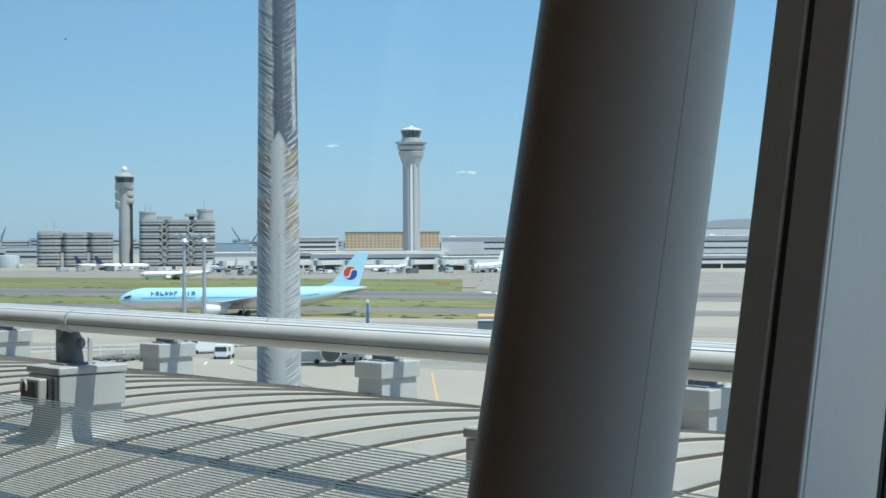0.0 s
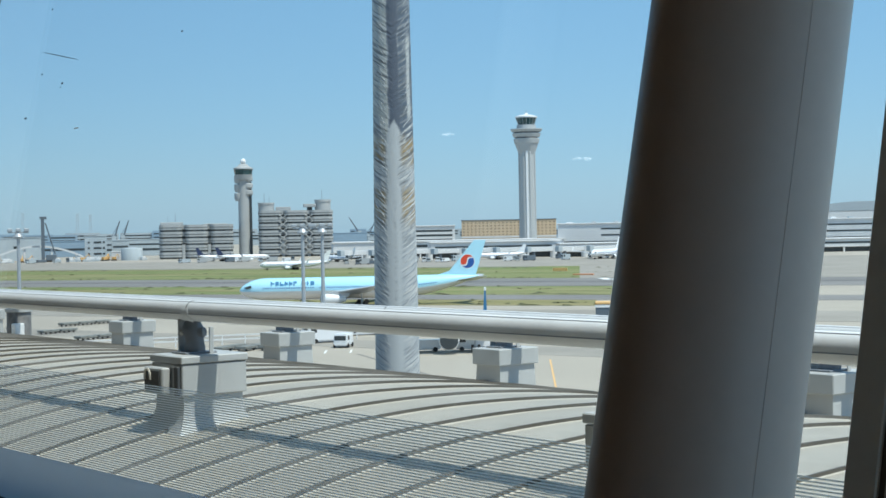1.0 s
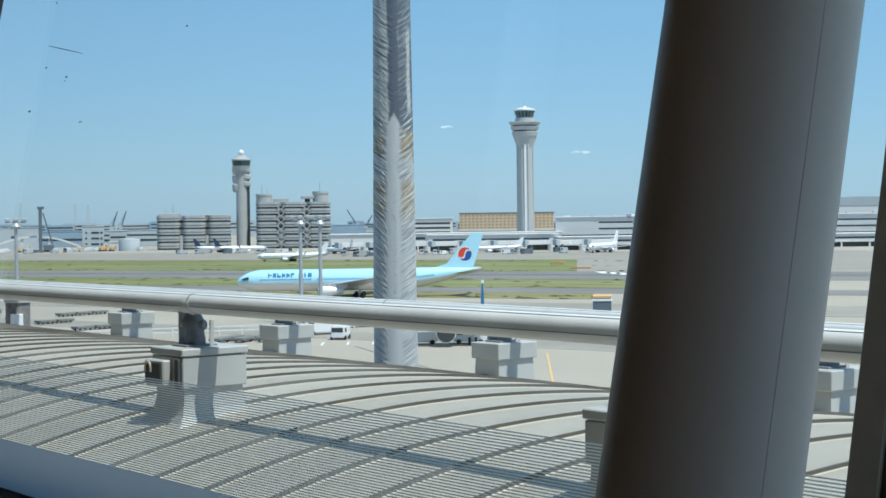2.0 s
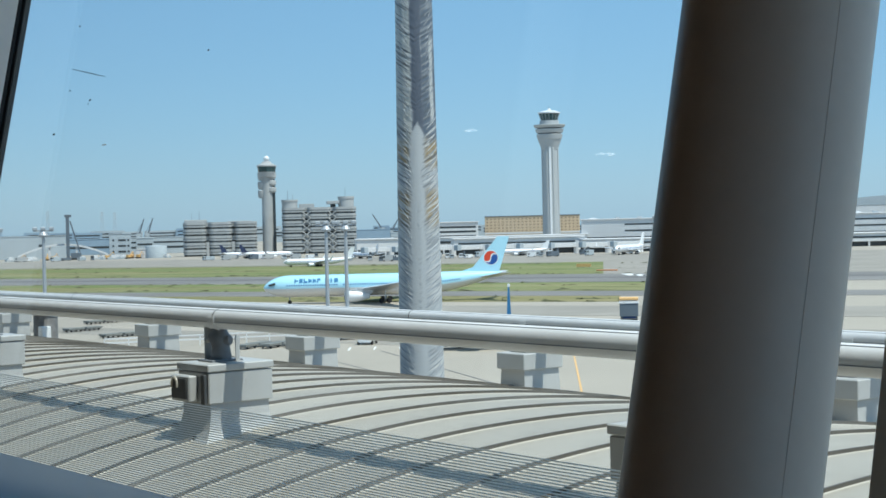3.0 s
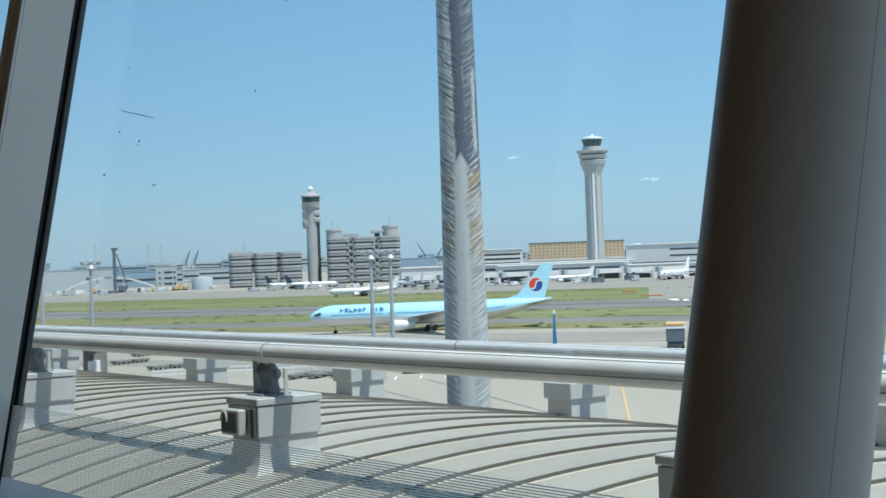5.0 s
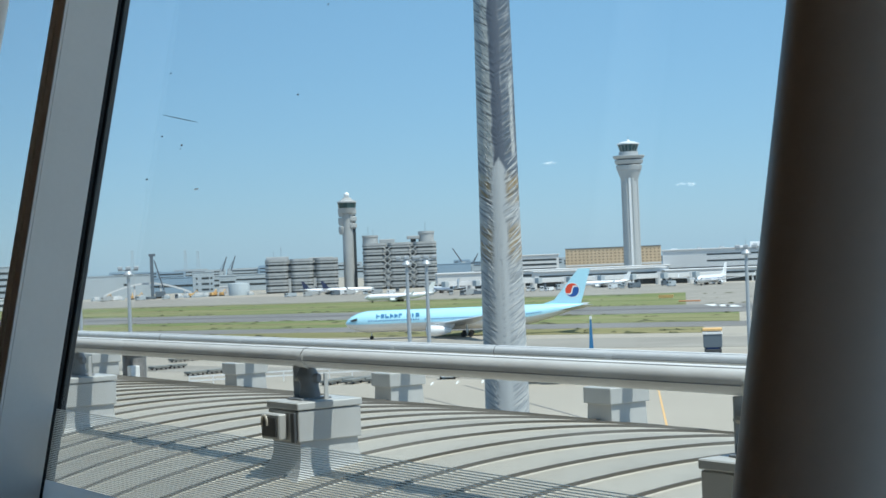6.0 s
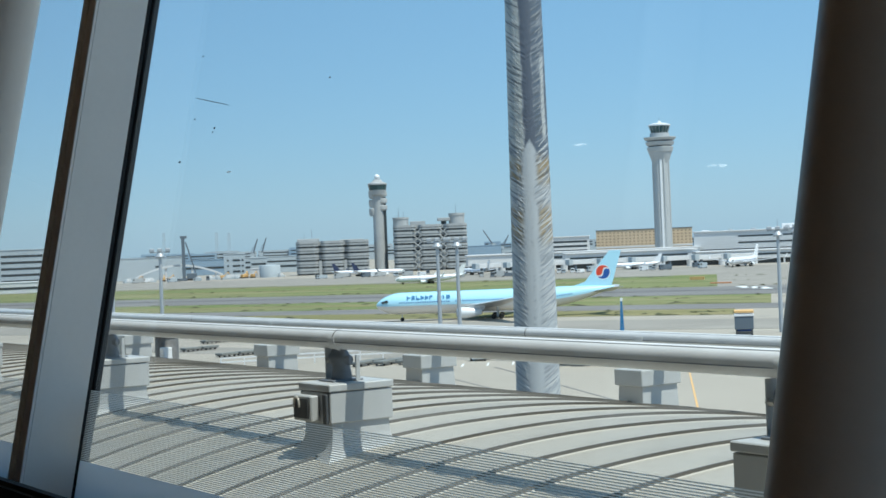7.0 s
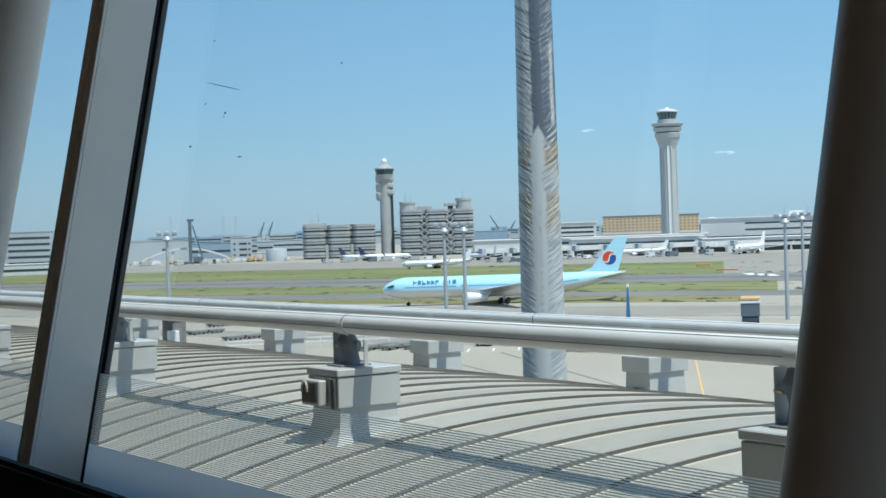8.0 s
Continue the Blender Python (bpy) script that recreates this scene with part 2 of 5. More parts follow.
def away(azimuth, dist, z=0.0):
    """A place at so many degrees to the left of the facade's normal, as seen from the window."""
    return Vector((-math.sin(radians(azimuth)) * dist, math.cos(radians(azimuth)) * dist, z))


def facing(azimuth, dist, turn=0.0, z=0.0, tall=1.0):
    """A pose out there whose x axis runs to the right as seen from the window, and whose y axis points away; tall: a scale of its heights."""
    p = away(azimuth, dist, z)
    return pose(p.x, p.y, p.z, 0, 0, azimuth + turn) @ Matrix.Diagonal((1, 1, tall, 1))

# ---- the ground outside: one sheet of apron concrete, with strips on it ----
tagged(link("ground", box(-4600, 2500, -2500, 4600, -0.5, 0.0), "concrete"), "pale beige concrete apron reaching to the horizon", "ground", kind="structure")
TURN = 27
FIELD, STANDS = pose(0, 0, 0, 0, 0, TURN), pose(0, 0, 0, 0, 0, 15)


def strip(name, u0, u1, n0, n1, material, label, category, z=0.06, wave=0.0, lay=FIELD, ends=0.0):
    """A long strip that lies along the airfield; wave: how uneven its edges run; ends: the azimuth along which its near end is cut."""
    rnd = random.Random(int(n0 * 7 + u0))
    k = max(2, int((u1 - u0) / 18)) if wave else 1
    us = [u0 + (u1 - u0) * i / k for i in range(k + 1)]
    lo = [(u, n0 + rnd.uniform(-wave, wave)) for u in us]
    hi = [(u, n1 + rnd.uniform(-wave, wave)) for u in reversed(us)]
    if ends:
        lo[-1] = (-n0 * math.tan(radians(ends - TURN)), n0)
        hi[0] = (-n1 * math.tan(radians(ends - TURN)), n1)
    ob = link(name, slab(lo + hi, -0.2, z), material)
    ob.matrix_world = lay
    return tagged(ob, label, category, kind="structure")


strip("grass_strip", -1900, -300, 550, 722, "grass", "mown green airfield grass beside the runway", "grass", 0.06, 3, ends=46.2)
strip("grass_strip", -1900, -200, 413, 474, "grass", "mown green airfield grass between taxiways", "grass", 0.06, 3, ends=44.3)
strip("grass_strip", -1700, -170, 356, 384, "dry", "thin dry grass verge beside the apron", "grass", 0.06, 2, ends=45.6)
strip("runway", -2400, 700, 476, 548, "asphalt", "grey asphalt runway crossing the airfield", "runway", 0.07)
strip("taxiway", -2400, 700, 385, 412, "asphalt", "grey asphalt taxiway along the grass", "taxiway", 0.07)
strip("taxiway", -2400, 700, 302, 338, "worn_slab", "worn grey taxi lane on the apron", "taxiway", 0.05)
strip("taxiway", -1900, 700, 722, 905, "worn_slab", "worn grey far taxiway in front of the terminals", "taxiway", 0.045)
strip("taxiway", -300, 500, 549, 722, "worn_slab", "worn grey crossing taxiway beyond the grass", "taxiway", 0.05)
strip("runway_edge", -2400, 600, 508, 520, "worn_asphalt", "darker worn wheel track along the runway", "runway", 0.085, 1)
strip("grass_strip", -1700, -330, 620, 629, "dry", "dry brown streak in the airfield grass", "grass", 0.09, 2)
strip("grass_strip", -1700, -300, 690, 698, "dry", "dry brown streak in the airfield grass", "grass", 0.09, 2)
strip("grass_strip", -900, -260, 436, 447, "dry", "dry yellow patch in the airfield grass", "grass", 0.09, 4)
strip("service_road", -1700, -270, 708, 715, "asphalt", "narrow grey service road through the grass", "road", 0.10)

# ---- the lower roof outside the window ----
CREST_Y, ROOF_TOP = 6.3, 18.02


def roof_z(y):
    """The roof's curve across: it rises from the window, and falls again towards the apron."""
    u = y - CREST_Y
    return ROOF_TOP - 0.0191 * u - (0.039 * u * u if u > 0 else 0.0399 * u * u - 0.0055 * u ** 3)


roof = thing("roof", pose(0, 0, 0), "curved weathered beige metal roof with raised standing seams", "roof", kind="structure")
bm = bmesh.new()
ys = [2.75 + i * (9.3 - 2.75) / 40 for i in range(41)]
rows = [[bm.verts.new((x, y, roof_z(y) - 0.012)) for y in ys] for x in (-46.0, 14.0)]
low = [[bm.verts.new((x, y, roof_z(y) - 0.12)) for y in ys] for x in (-46.0, 14.0)]
for i in range(40):
    bm.faces.new((rows[0][i], rows[1][i], rows[1][i + 1], rows[0][i + 1]))
    bm.faces.new((low[0][i + 1], low[1][i + 1], low[1][i], low[0][i]))
bm.faces.new((rows[0][40], rows[1][40], low[1][40], low[0][40]))
part("deck", bm, "roof", roof, smooth=40)


def seam_mesh(y0, y1, seed, w=0.0095, h=0.025):
    """One standing seam, a little wavy; sunlight on its flank is put into the colour."""
    rnd = random.Random(seed)
    waves = [(rnd.uniform(0.004, 0.012), rnd.uniform(0.9, 3.4), rnd.uniform(0, 6.28)) for _ in range(3)]
    bm = bmesh.new()
    n = 44
    prof = ((-w, 0.0), (-w * 0.75, h), (w * 0.6, h), (w * 0.9, h * 0.25), (w * 2.2, 0.0))
    rings = []
    for i in range(n + 1):
        y = y0 + (y1 - y0) * i / n
        off = sum(a * math.sin(f * y + p) for a, f, p in waves)
        lean = 0.008 * math.sin(2.3 * y + waves[0][2])
        rings.append([bm.verts.new((a + off + lean * b / h, y, roof_z(y) + b)) for a, b in prof])
    for a, b in zip(rings, rings[1:]):
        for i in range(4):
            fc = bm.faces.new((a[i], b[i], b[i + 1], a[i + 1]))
            # the sunlit streak along the flank is a brighter material
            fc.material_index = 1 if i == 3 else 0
    bm.faces.new(rings[0])
    bm.faces.new(list(reversed(rings[-1])))
    me = bpy.data.meshes.new("seam")
    bm.normal_update()
    bm.to_mesh(me)
    bm.free()
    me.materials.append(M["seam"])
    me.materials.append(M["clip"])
    return me


SEAM_STEP, SEAM_PHASE = 0.5175, -0.1335
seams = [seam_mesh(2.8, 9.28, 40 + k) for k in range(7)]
bm = bmesh.new()
ys = [2.76 + i * (9.3 - 2.76) / 30 for i in range(31)]
side = [[bm.verts.new((x, y, roof_z(y) + h)) for y in ys] for x, h in ((0.006, 0.0), (0.05, 0.003), (0.17, -0.002), (0.30, 0.004), (SEAM_STEP - 0.05, 0.0), (SEAM_STEP - 0.006, 0.0))]
for a, b in zip(side, side[1:]):
    for i in range(30):
        bm.faces.new((a[i], b[i], b[i + 1], a[i + 1]))
panel = bpy.data.meshes.new("panel")
bm.normal_update()
bm.to_mesh(panel)
bm.free()
panel.materials.append(M["roof"])
for p in panel.polygons:
    p.use_smooth = True
for i in range(-62, 13):
    ob = new("panel", panel)
    ob.location.x = i * SEAM_STEP + SEAM_PHASE
    ob.parent = roof
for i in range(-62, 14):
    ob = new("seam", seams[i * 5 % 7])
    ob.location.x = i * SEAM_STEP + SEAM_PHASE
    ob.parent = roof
# the building under the roof, down to the apron
tagged(link("wall_lower", box(-46, 14, 2.9, 8.8, 0.0, 17.2), "terminal"), "pale wall of the terminal under the roof", "wall", kind="structure")

# ---- the two long pipes and their pedestals ----
PIPE_Y, PIPE_Z, PIPE_R = 4.83, 18.632, 0.064
REAR_Y, REAR_Z, REAR_R = 8.2, 18.387, 0.055


def long_pipe(y, z, r, label, joints):
    p = thing("pipe", pose(0, y, z), label, "pipe")
    part("tube", rod((-46, 0, 0), (14, 0, 0), r, seg=28), "pipe", p, smooth=40)
    for a, w in ((14, 0.003), (-62, 0.0025)):
        dy, dz = -r * math.cos(radians(a)), -r * math.sin(radians(a))
        part("lap_seam", rod((-46, dy, dz), (14, dy, dz), w, seg=6), "gutter", p, "thin dark lap of the cladding")
    for x in joints:
        part("joint_band", rod((x - 0.004, 0, 0), (x + 0.004, 0, 0), r + 0.0015, seg=28), "dark_metal", p, smooth=40)
    return p


def pedestal(x, y, w, d, top, with_hatch, opened=True):
    """A sheet-metal box with a lid on a flared foot; x, y: its corner towards the window and the light."""
    base = roof_z(y) - 0.01 if with_hatch else roof_z(y + d) - 0.01
    p = thing("pipe_pedestal", pose(x, y, base - 0.02), "pale grey sheet-metal pipe pedestal standing on the roof", "pedestal", "pipe pedestals on the roof")
    h = top - base + 0.02
    body_lo = h - 0.24 if with_hatch else h - 0.13
    part("box", box(-w, 0, 0, d, body_lo, h - 0.05, 0.006), "box", p) if with_hatch else None
    part("lid", box(-w - 0.008, 0.008, -0.008, d + 0.008, h - 0.045 if with_hatch else body_lo, h, 0.006), "box", p)
    bm = bmesh.new()
    rings = []
    for k in range(7):
        s = k / 6
        g = 0.10 * (1 - s) ** 3 - 0.02 if with_hatch else 0.010 * (1 - s) - 0.018
        z = body_lo * s
        rings.append([bm.verts.new(v) for v in ((-w - g, -g, z), (g, -g, z), (g, d + g, z), (-w - g, d + g, z))])
    for a, b in zip(rings, rings[1:]):
        for i in range(4):
            j = (i + 1) % 4
            bm.faces.new((a[i], a[j], b[j], b[i]))
    part("foot", bm, "box", p)
    if with_hatch and opened:
        hatch = part("hatch", box(-w + 0.03, -0.12, -0.07, -0.012, body_lo + 0.01, h - 0.07, 0.008), "box", p, "open grey hatch box")
        # no real hole: a dark plate carries the shade of the inside
        part("hatch_opening", box(-w + 0.05, -0.15, -0.078, -0.068, body_lo + 0.03, h - 0.09), "dark_metal", hatch)
        ring = bmesh.new()
        for q in range(9):
            a0, a1 = radians(200 - q * 24), radians(176 - q * 24)
            c = ((-w + 0.10, -0.084, (body_lo + h) / 2 - 0.01))
            rod((c[0] + 0.035 * math.cos(a0), c[1], c[2] + 0.05 * math.sin(a0)), (c[0] + 0.035 * math.cos(a1), c[1], c[2] + 0.05 * math.sin(a1)), 0.008, seg=6, bm=ring)
        part("cable", ring, "clip", hatch, "pale looped cable")
        # shade on the face beside the corner, put in as a dark strip
        part("shaded_corner_strip", box(-0.05, -0.005, -0.03, -0.010, body_lo, h - 0.06, 0.003), "dark_metal", p)
    return p


def pipe_support(x, y, z0, z1, r):
    """A cast saddle: a waisted dark body with a boss on its side, between two pale cheek plates."""
    s = thing("pipe_support", pose(x, y, z0), "dark steel saddle bracket carrying the pipe on its pedestal", "bracket", "pipe brackets")
    h = z1 - z0
    part("base_plate", box(-0.09, 0.09, -0.11, 0.11, 0.0, 0.012, 0.003), "bracket", s)
    body = lathe([(0.078, 0.0), (0.076, h * 0.14), (0.066, h * 0.30), (0.070, h * 0.42), (0.082, h * 0.52), (0.080, h * 0.60), (0.060, h * 0.72), (0.052, h - r * 0.7)], 18)
    for v in body.verts:
        v.co.y *= 0.8
        v.co.x += 0.012 * math.sin(v.co.z / h * 7.0)
    part("body", body, "bracket", s, smooth=35)
    part("saddle", lathe([(r + 0.004, -0.04), (r + 0.004, 0.04)], 20, None, Matrix.Translation((0, 0, h - 0.008)) @ pose(0, 0, 0, 0, 90, 0)), "pipe", s, smooth=40)
    boss = part("boss", lathe([(0.032, 0.0), (0.032, 0.045), (0.024, 0.052)], 16, None, Matrix.Translation((0.045, 0.0, h * 0.50)) @ pose(0, 0, 0, 0, 90, 35)), "bracket", s, smooth=40)
    part("bolt", lathe([(0.014, 0.05), (0.014, 0.066)], 6, None, Matrix.Translation((0.035, 0.03, h * 0.50)) @ pose(0, 0, 0, 0, 90, 50)), "dark_metal", boss)
    for sx, y0, top in ((-1, -0.05, 0.80), (1, 0.045, 0.62)):
        part("cheek_plate", box(sx * 0.108 - 0.004, sx * 0.108 + 0.004, y0, 0.075, 0.0, h * top, 0.002), "box", s, "pale cheek plate")
    part("nut", rod((-0.118, -0.03, h * 0.48), (-0.07, -0.03, h * 0.48), 0.018, seg=6), "clip", s)
    return s


A_X = [-19.79, -15.955, -12.12, -8.285, -4.45, -0.615]
long_pipe(PIPE_Y, PIPE_Z, PIPE_R, "long pale grey metal-clad pipe on brackets above the roof", [x - 0.204 for x in A_X if x != -4.45])
long_pipe(REAR_Y, REAR_Z, REAR_R, "long pale grey metal-clad pipe near the roof edge", [-18.0, -11.0, -4.0])
for k, x in enumerate(A_X):
    top = 18.37 if x < -5 else 18.315
    pedestal(x, 4.62, 0.38, 0.45, top, True, k != 4)
    pipe_support(x - 0.22, PIPE_Y, top, PIPE_Z, PIPE_R)
F_X = [-23.1, -19.85] + [-9.29 + 3.19 * k for k in range(-2, 3)]
for x in F_X:
    pedestal(x, 8.0, 0.32, 0.40, 18.15, False)
    pipe_support(x - 0.18, REAR_Y, 18.15, REAR_Z, REAR_R)

# ---- the high mast behind the pipes ----
MAST = Vector((-15.12, 11.39, 0))
FACE = math.degrees(math.atan2(-MAST.y, -MAST.x))


def mast_film():
    """Wrinkled film on the mast: x points to the window; feathered creases, a dark reflection painted on the upper
    part, rust in two bands.
    """
    m = bpy.data.materials.new("wrinkled_mast_film")
    m.use_nodes = True
    n, l = m.node_tree.nodes, m.node_tree.links
    b = n["Principled BSDF"]
    b.inputs["Roughness"].default_value, b.inputs["Metallic"].default_value = 0.5, 0.15

    def op(kind, a, c=0.0):
        nd = n.new("ShaderNodeMath")
        nd.operation = kind
        for k, v in enumerate((a, c)):
            if isinstance(v, (int, float)):
                nd.inputs[k].default_value = v
            else:
                l.new(v, nd.inputs[k])
        return nd.outputs[0]

    def ramp(v, lo, hi, a=0.0, c=1.0):
        nd = n.new("ShaderNodeMapRange")
        nd.interpolation_type = "SMOOTHSTEP"
        l.new(v, nd.inputs["Value"])
        for key, val in (("From Min", lo), ("From Max", hi), ("To Min", a), ("To Max", c)):
            nd.inputs[key].default_value = val
        return nd.outputs["Result"]

    def between(v, lo, hi, soft):
        return op("MULTIPLY", ramp(v, lo - soft, lo + soft), ramp(v, hi - soft, hi + soft, 1.0, 0.0))

    def noise(vec, detail=3):
        nd = n.new("ShaderNodeTexNoise")
        nd.inputs["Scale"].default_value, nd.inputs["Detail"].default_value = 1.0, detail
        l.new(vec, nd.inputs["Vector"])
        return nd.outputs["Fac"]

    def vec(x, y, z):
        nd = n.new("ShaderNodeCombineXYZ")
        for k, v in enumerate((x, y, z)):
            if isinstance(v, (int, float)):
                nd.inputs[k].default_value = v
            else:
                l.new(v, nd.inputs[k])
        return nd.outputs[0]

    sep = n.new("ShaderNodeSeparateXYZ")
    l.new(n.new("ShaderNodeTexCoord").outputs["Object"], sep.inputs[0])
    z = sep.outputs["Z"]
    ang = op("MULTIPLY", op("ARCTAN2", sep.outputs["Y"], sep.outputs["X"]), 57.2958)
    wob = op("MULTIPLY", op("SUBTRACT", noise(vec(op("MULTIPLY", ang, 0.02), 0.0, op("MULTIPLY", z, 3.0)), 4), 0.5), 26.0)
    ang_w = op("ADD", ang, wob)
    side = op("ABSOLUTE", ang)
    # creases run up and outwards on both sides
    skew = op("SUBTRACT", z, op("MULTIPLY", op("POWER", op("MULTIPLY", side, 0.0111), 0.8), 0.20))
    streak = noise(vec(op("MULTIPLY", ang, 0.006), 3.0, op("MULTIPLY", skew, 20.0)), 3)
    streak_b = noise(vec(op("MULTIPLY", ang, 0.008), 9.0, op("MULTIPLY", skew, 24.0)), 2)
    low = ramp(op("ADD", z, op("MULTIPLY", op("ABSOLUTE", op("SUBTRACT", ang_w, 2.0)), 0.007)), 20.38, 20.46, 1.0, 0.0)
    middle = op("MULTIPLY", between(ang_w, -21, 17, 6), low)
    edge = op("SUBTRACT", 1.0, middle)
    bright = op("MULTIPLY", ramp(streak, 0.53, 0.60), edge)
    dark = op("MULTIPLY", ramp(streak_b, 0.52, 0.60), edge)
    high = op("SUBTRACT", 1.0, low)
    # dark reflection above the V, put into the colour: centre strip and right side
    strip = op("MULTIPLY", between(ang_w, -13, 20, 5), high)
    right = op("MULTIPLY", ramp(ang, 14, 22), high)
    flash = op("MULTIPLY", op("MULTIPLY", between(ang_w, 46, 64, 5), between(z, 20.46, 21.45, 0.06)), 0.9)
    rust_n = noise(vec(op("MULTIPLY", ang, 0.05), 1.0, op("MULTIPLY", z, 7.0)), 4)
    bands = op("MAXIMUM", between(z, 19.90, 20.22, 0.09), between(z, 19.20, 19.62, 0.12))
    sides = op("MAXIMUM", between(ang, -78, -24, 9), between(ang, 22, 78, 9))
    rust = op("MULTIPLY", op("MULTIPLY", bands, sides), ramp(rust_n, 0.28, 0.52, 0.5, 1.0))
    spine = op("MULTIPLY", between(ang_w, -3, 4, 4), op("MULTIPLY", between(z, 17.9, 19.5, 0.3), ramp(streak_b, 0.45, 0.6)))

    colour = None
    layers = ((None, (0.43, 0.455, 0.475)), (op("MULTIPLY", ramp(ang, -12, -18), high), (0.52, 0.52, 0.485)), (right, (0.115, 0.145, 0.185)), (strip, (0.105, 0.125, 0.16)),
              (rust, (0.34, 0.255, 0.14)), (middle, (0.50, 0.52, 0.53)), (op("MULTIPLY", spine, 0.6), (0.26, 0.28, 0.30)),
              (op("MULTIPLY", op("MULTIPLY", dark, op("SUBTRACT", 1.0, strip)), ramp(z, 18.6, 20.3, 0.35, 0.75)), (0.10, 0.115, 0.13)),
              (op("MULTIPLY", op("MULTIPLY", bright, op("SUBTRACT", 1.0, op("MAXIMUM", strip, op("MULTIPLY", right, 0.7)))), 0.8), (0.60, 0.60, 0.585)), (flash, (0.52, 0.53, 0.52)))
    for fac, shade in layers:
        if fac is None:
            colour = shade
            continue
        mx = n.new("ShaderNodeMix")
        mx.data_type = "RGBA"
        l.new(fac, mx.inputs["Factor"])
        if isinstance(colour, tuple):
            mx.inputs["A"].default_value = (*colour, 1)
        else:
            l.new(colour, mx.inputs["A"])
        mx.inputs["B"].default_value = (*shade, 1)
        colour = mx.outputs["Result"]
    l.new(colour, b.inputs["Base Color"])
    bp = n.new("ShaderNodeBump")
    bp.inputs["Strength"].default_value, bp.inputs["Distance"].default_value = 0.6, 0.012
    l.new(op("MULTIPLY", op("ADD", streak, op("MULTIPLY", streak_b, -0.6)), edge), bp.inputs["Height"])
    l.new(bp.outputs["Normal"], b.inputs["Normal"])
    return m


mast = thing("light_mast", pose(MAST.x, MAST.y, 0, 0, 0, FACE), "tall tapering mast in wrinkled grey film with rust stains", "mast")
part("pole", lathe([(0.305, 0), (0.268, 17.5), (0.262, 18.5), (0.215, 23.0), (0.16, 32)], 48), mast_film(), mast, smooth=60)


def mast_r(z):
    if z < 17.5:
        return 0.268 + (17.5 - z) * 0.0021
    return 0.268 - (z - 17.5) * 0.006 if z < 18.5 else 0.262 - (z - 18.5) * 0.01044


# raised folds of the film, rising outwards like the barbs of a feather
rnd = random.Random(5)
creases, scuffs = bmesh.new(), bmesh.new()
for side, bm in ((-1, scuffs), (1, scuffs), (-1, creases), (1, creases)):
    z = 16.6
    while z < 23.4:
        z += rnd.uniform(0.045, 0.10)
        if bm is scuffs and z > 20.35 and (side > 0 or rnd.random() < 0.5):
            continue
        a0, a1, rise = rnd.uniform(16, 30), rnd.uniform(60, 88), rnd.uniform(0.12, 0.20)
        if z > 20.35 and side > 0:
            a0 += 8
        th = rnd.uniform(0.004, 0.011)
        prev = None
        for k in range(9):
            q = k / 8
            a = radians(side * (a0 + (a1 - a0) * q))
            zz = z + rise * q ** 0.8
            w = th * math.sin(math.pi * (0.10 + 0.80 * q))
            r = mast_r(zz)
            ring = [bm.verts.new((rr * math.cos(a), rr * math.sin(a), zz + dz)) for rr, dz in ((r + 0.001, -w), (r + 0.004, 0.0), (r + 0.001, w))]
            if prev:
                for i in range(2):
                    bm.faces.new((prev[i], ring[i], ring[i + 1], prev[i + 1]))
            prev = ring
for bm in (scuffs, creases):
    bmesh.ops.recalc_face_normals(bm, faces=bm.faces)
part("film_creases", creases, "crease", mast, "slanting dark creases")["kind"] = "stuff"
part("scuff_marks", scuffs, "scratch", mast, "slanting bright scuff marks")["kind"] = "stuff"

# ---- the room behind the window ----
GLASS_Y, LEAN, COLUMN_LEAN = 2.632, 0.207, 0.217


FLOOR, TOP = 17.6, 22.6
# unseen shell of the hall; its brown is set to warm the bounced light
tagged(link("floor", box(-24, 7.0, -9, 2.30, FLOOR - 0.3, FLOOR), "carpet"), "dark grey carpeted floor of the departure hall", "floor", kind="structure")
tagged(link("ceiling", box(-24, 7.0, -9, 3.40, TOP, TOP + 0.3), "interior"), "plain brown ceiling of the departure hall", "ceiling", kind="structure")
tagged(link("wall_back", box(-24, 7.0, -9.3, -9, FLOOR, TOP), "interior"), "plain brown back wall of the departure hall", "wall", kind="structure")
tagged(link("wall_left", box(-24.3, -24, -9.3, 3.4, FLOOR, TOP), "interior"), "plain brown end wall of the hall", "wall", kind="structure")
tagged(link("wall_right", box(7.0, 7.3, -9.3, -1.2, FLOOR, TOP), "interior"), "brown panelled end wall of the hall", "wall", kind="structure")
# unseen opening, added so that daylight from the side brightens the column
end = thing("window_end", pose(7.1, 0, FLOOR), "added glazed bay, out of view, letting daylight into the hall", "window", kind="structure")
g = part("pane", box(0, 0.02, -1.2, 2.9, 0.12, TOP - FLOOR), "pane", end)
g.visible_shadow = False
for k in range(4):
    part("mullion", box(-0.06, 0.06, -1.2 + k * 1.3, -1.1 + k * 1.3, 0, TOP - FLOOR), "mullion", end)
part("rail", box(-0.07, 0.07, -1.2, 2.9, 0.0, 0.12), "mullion", end)
SILL = 18.12
tagged(link("wall_below_window", box(-24, 7.0, 2.30, 2.52, FLOOR - 0.3, SILL - 0.03), "rubber"), "black panel below the window", "wall", kind="structure")
tagged(link("window_sill", box(-24, 7.0, 2.10, 2.56, SILL - 0.03, SILL, 0.006), "rubber"), "black window sill", "sill", kind="structure")

MULLION_X = [-6.722 + 5.165 * k for k in (-3, -2, -1, 0, 1, 2, 3)]


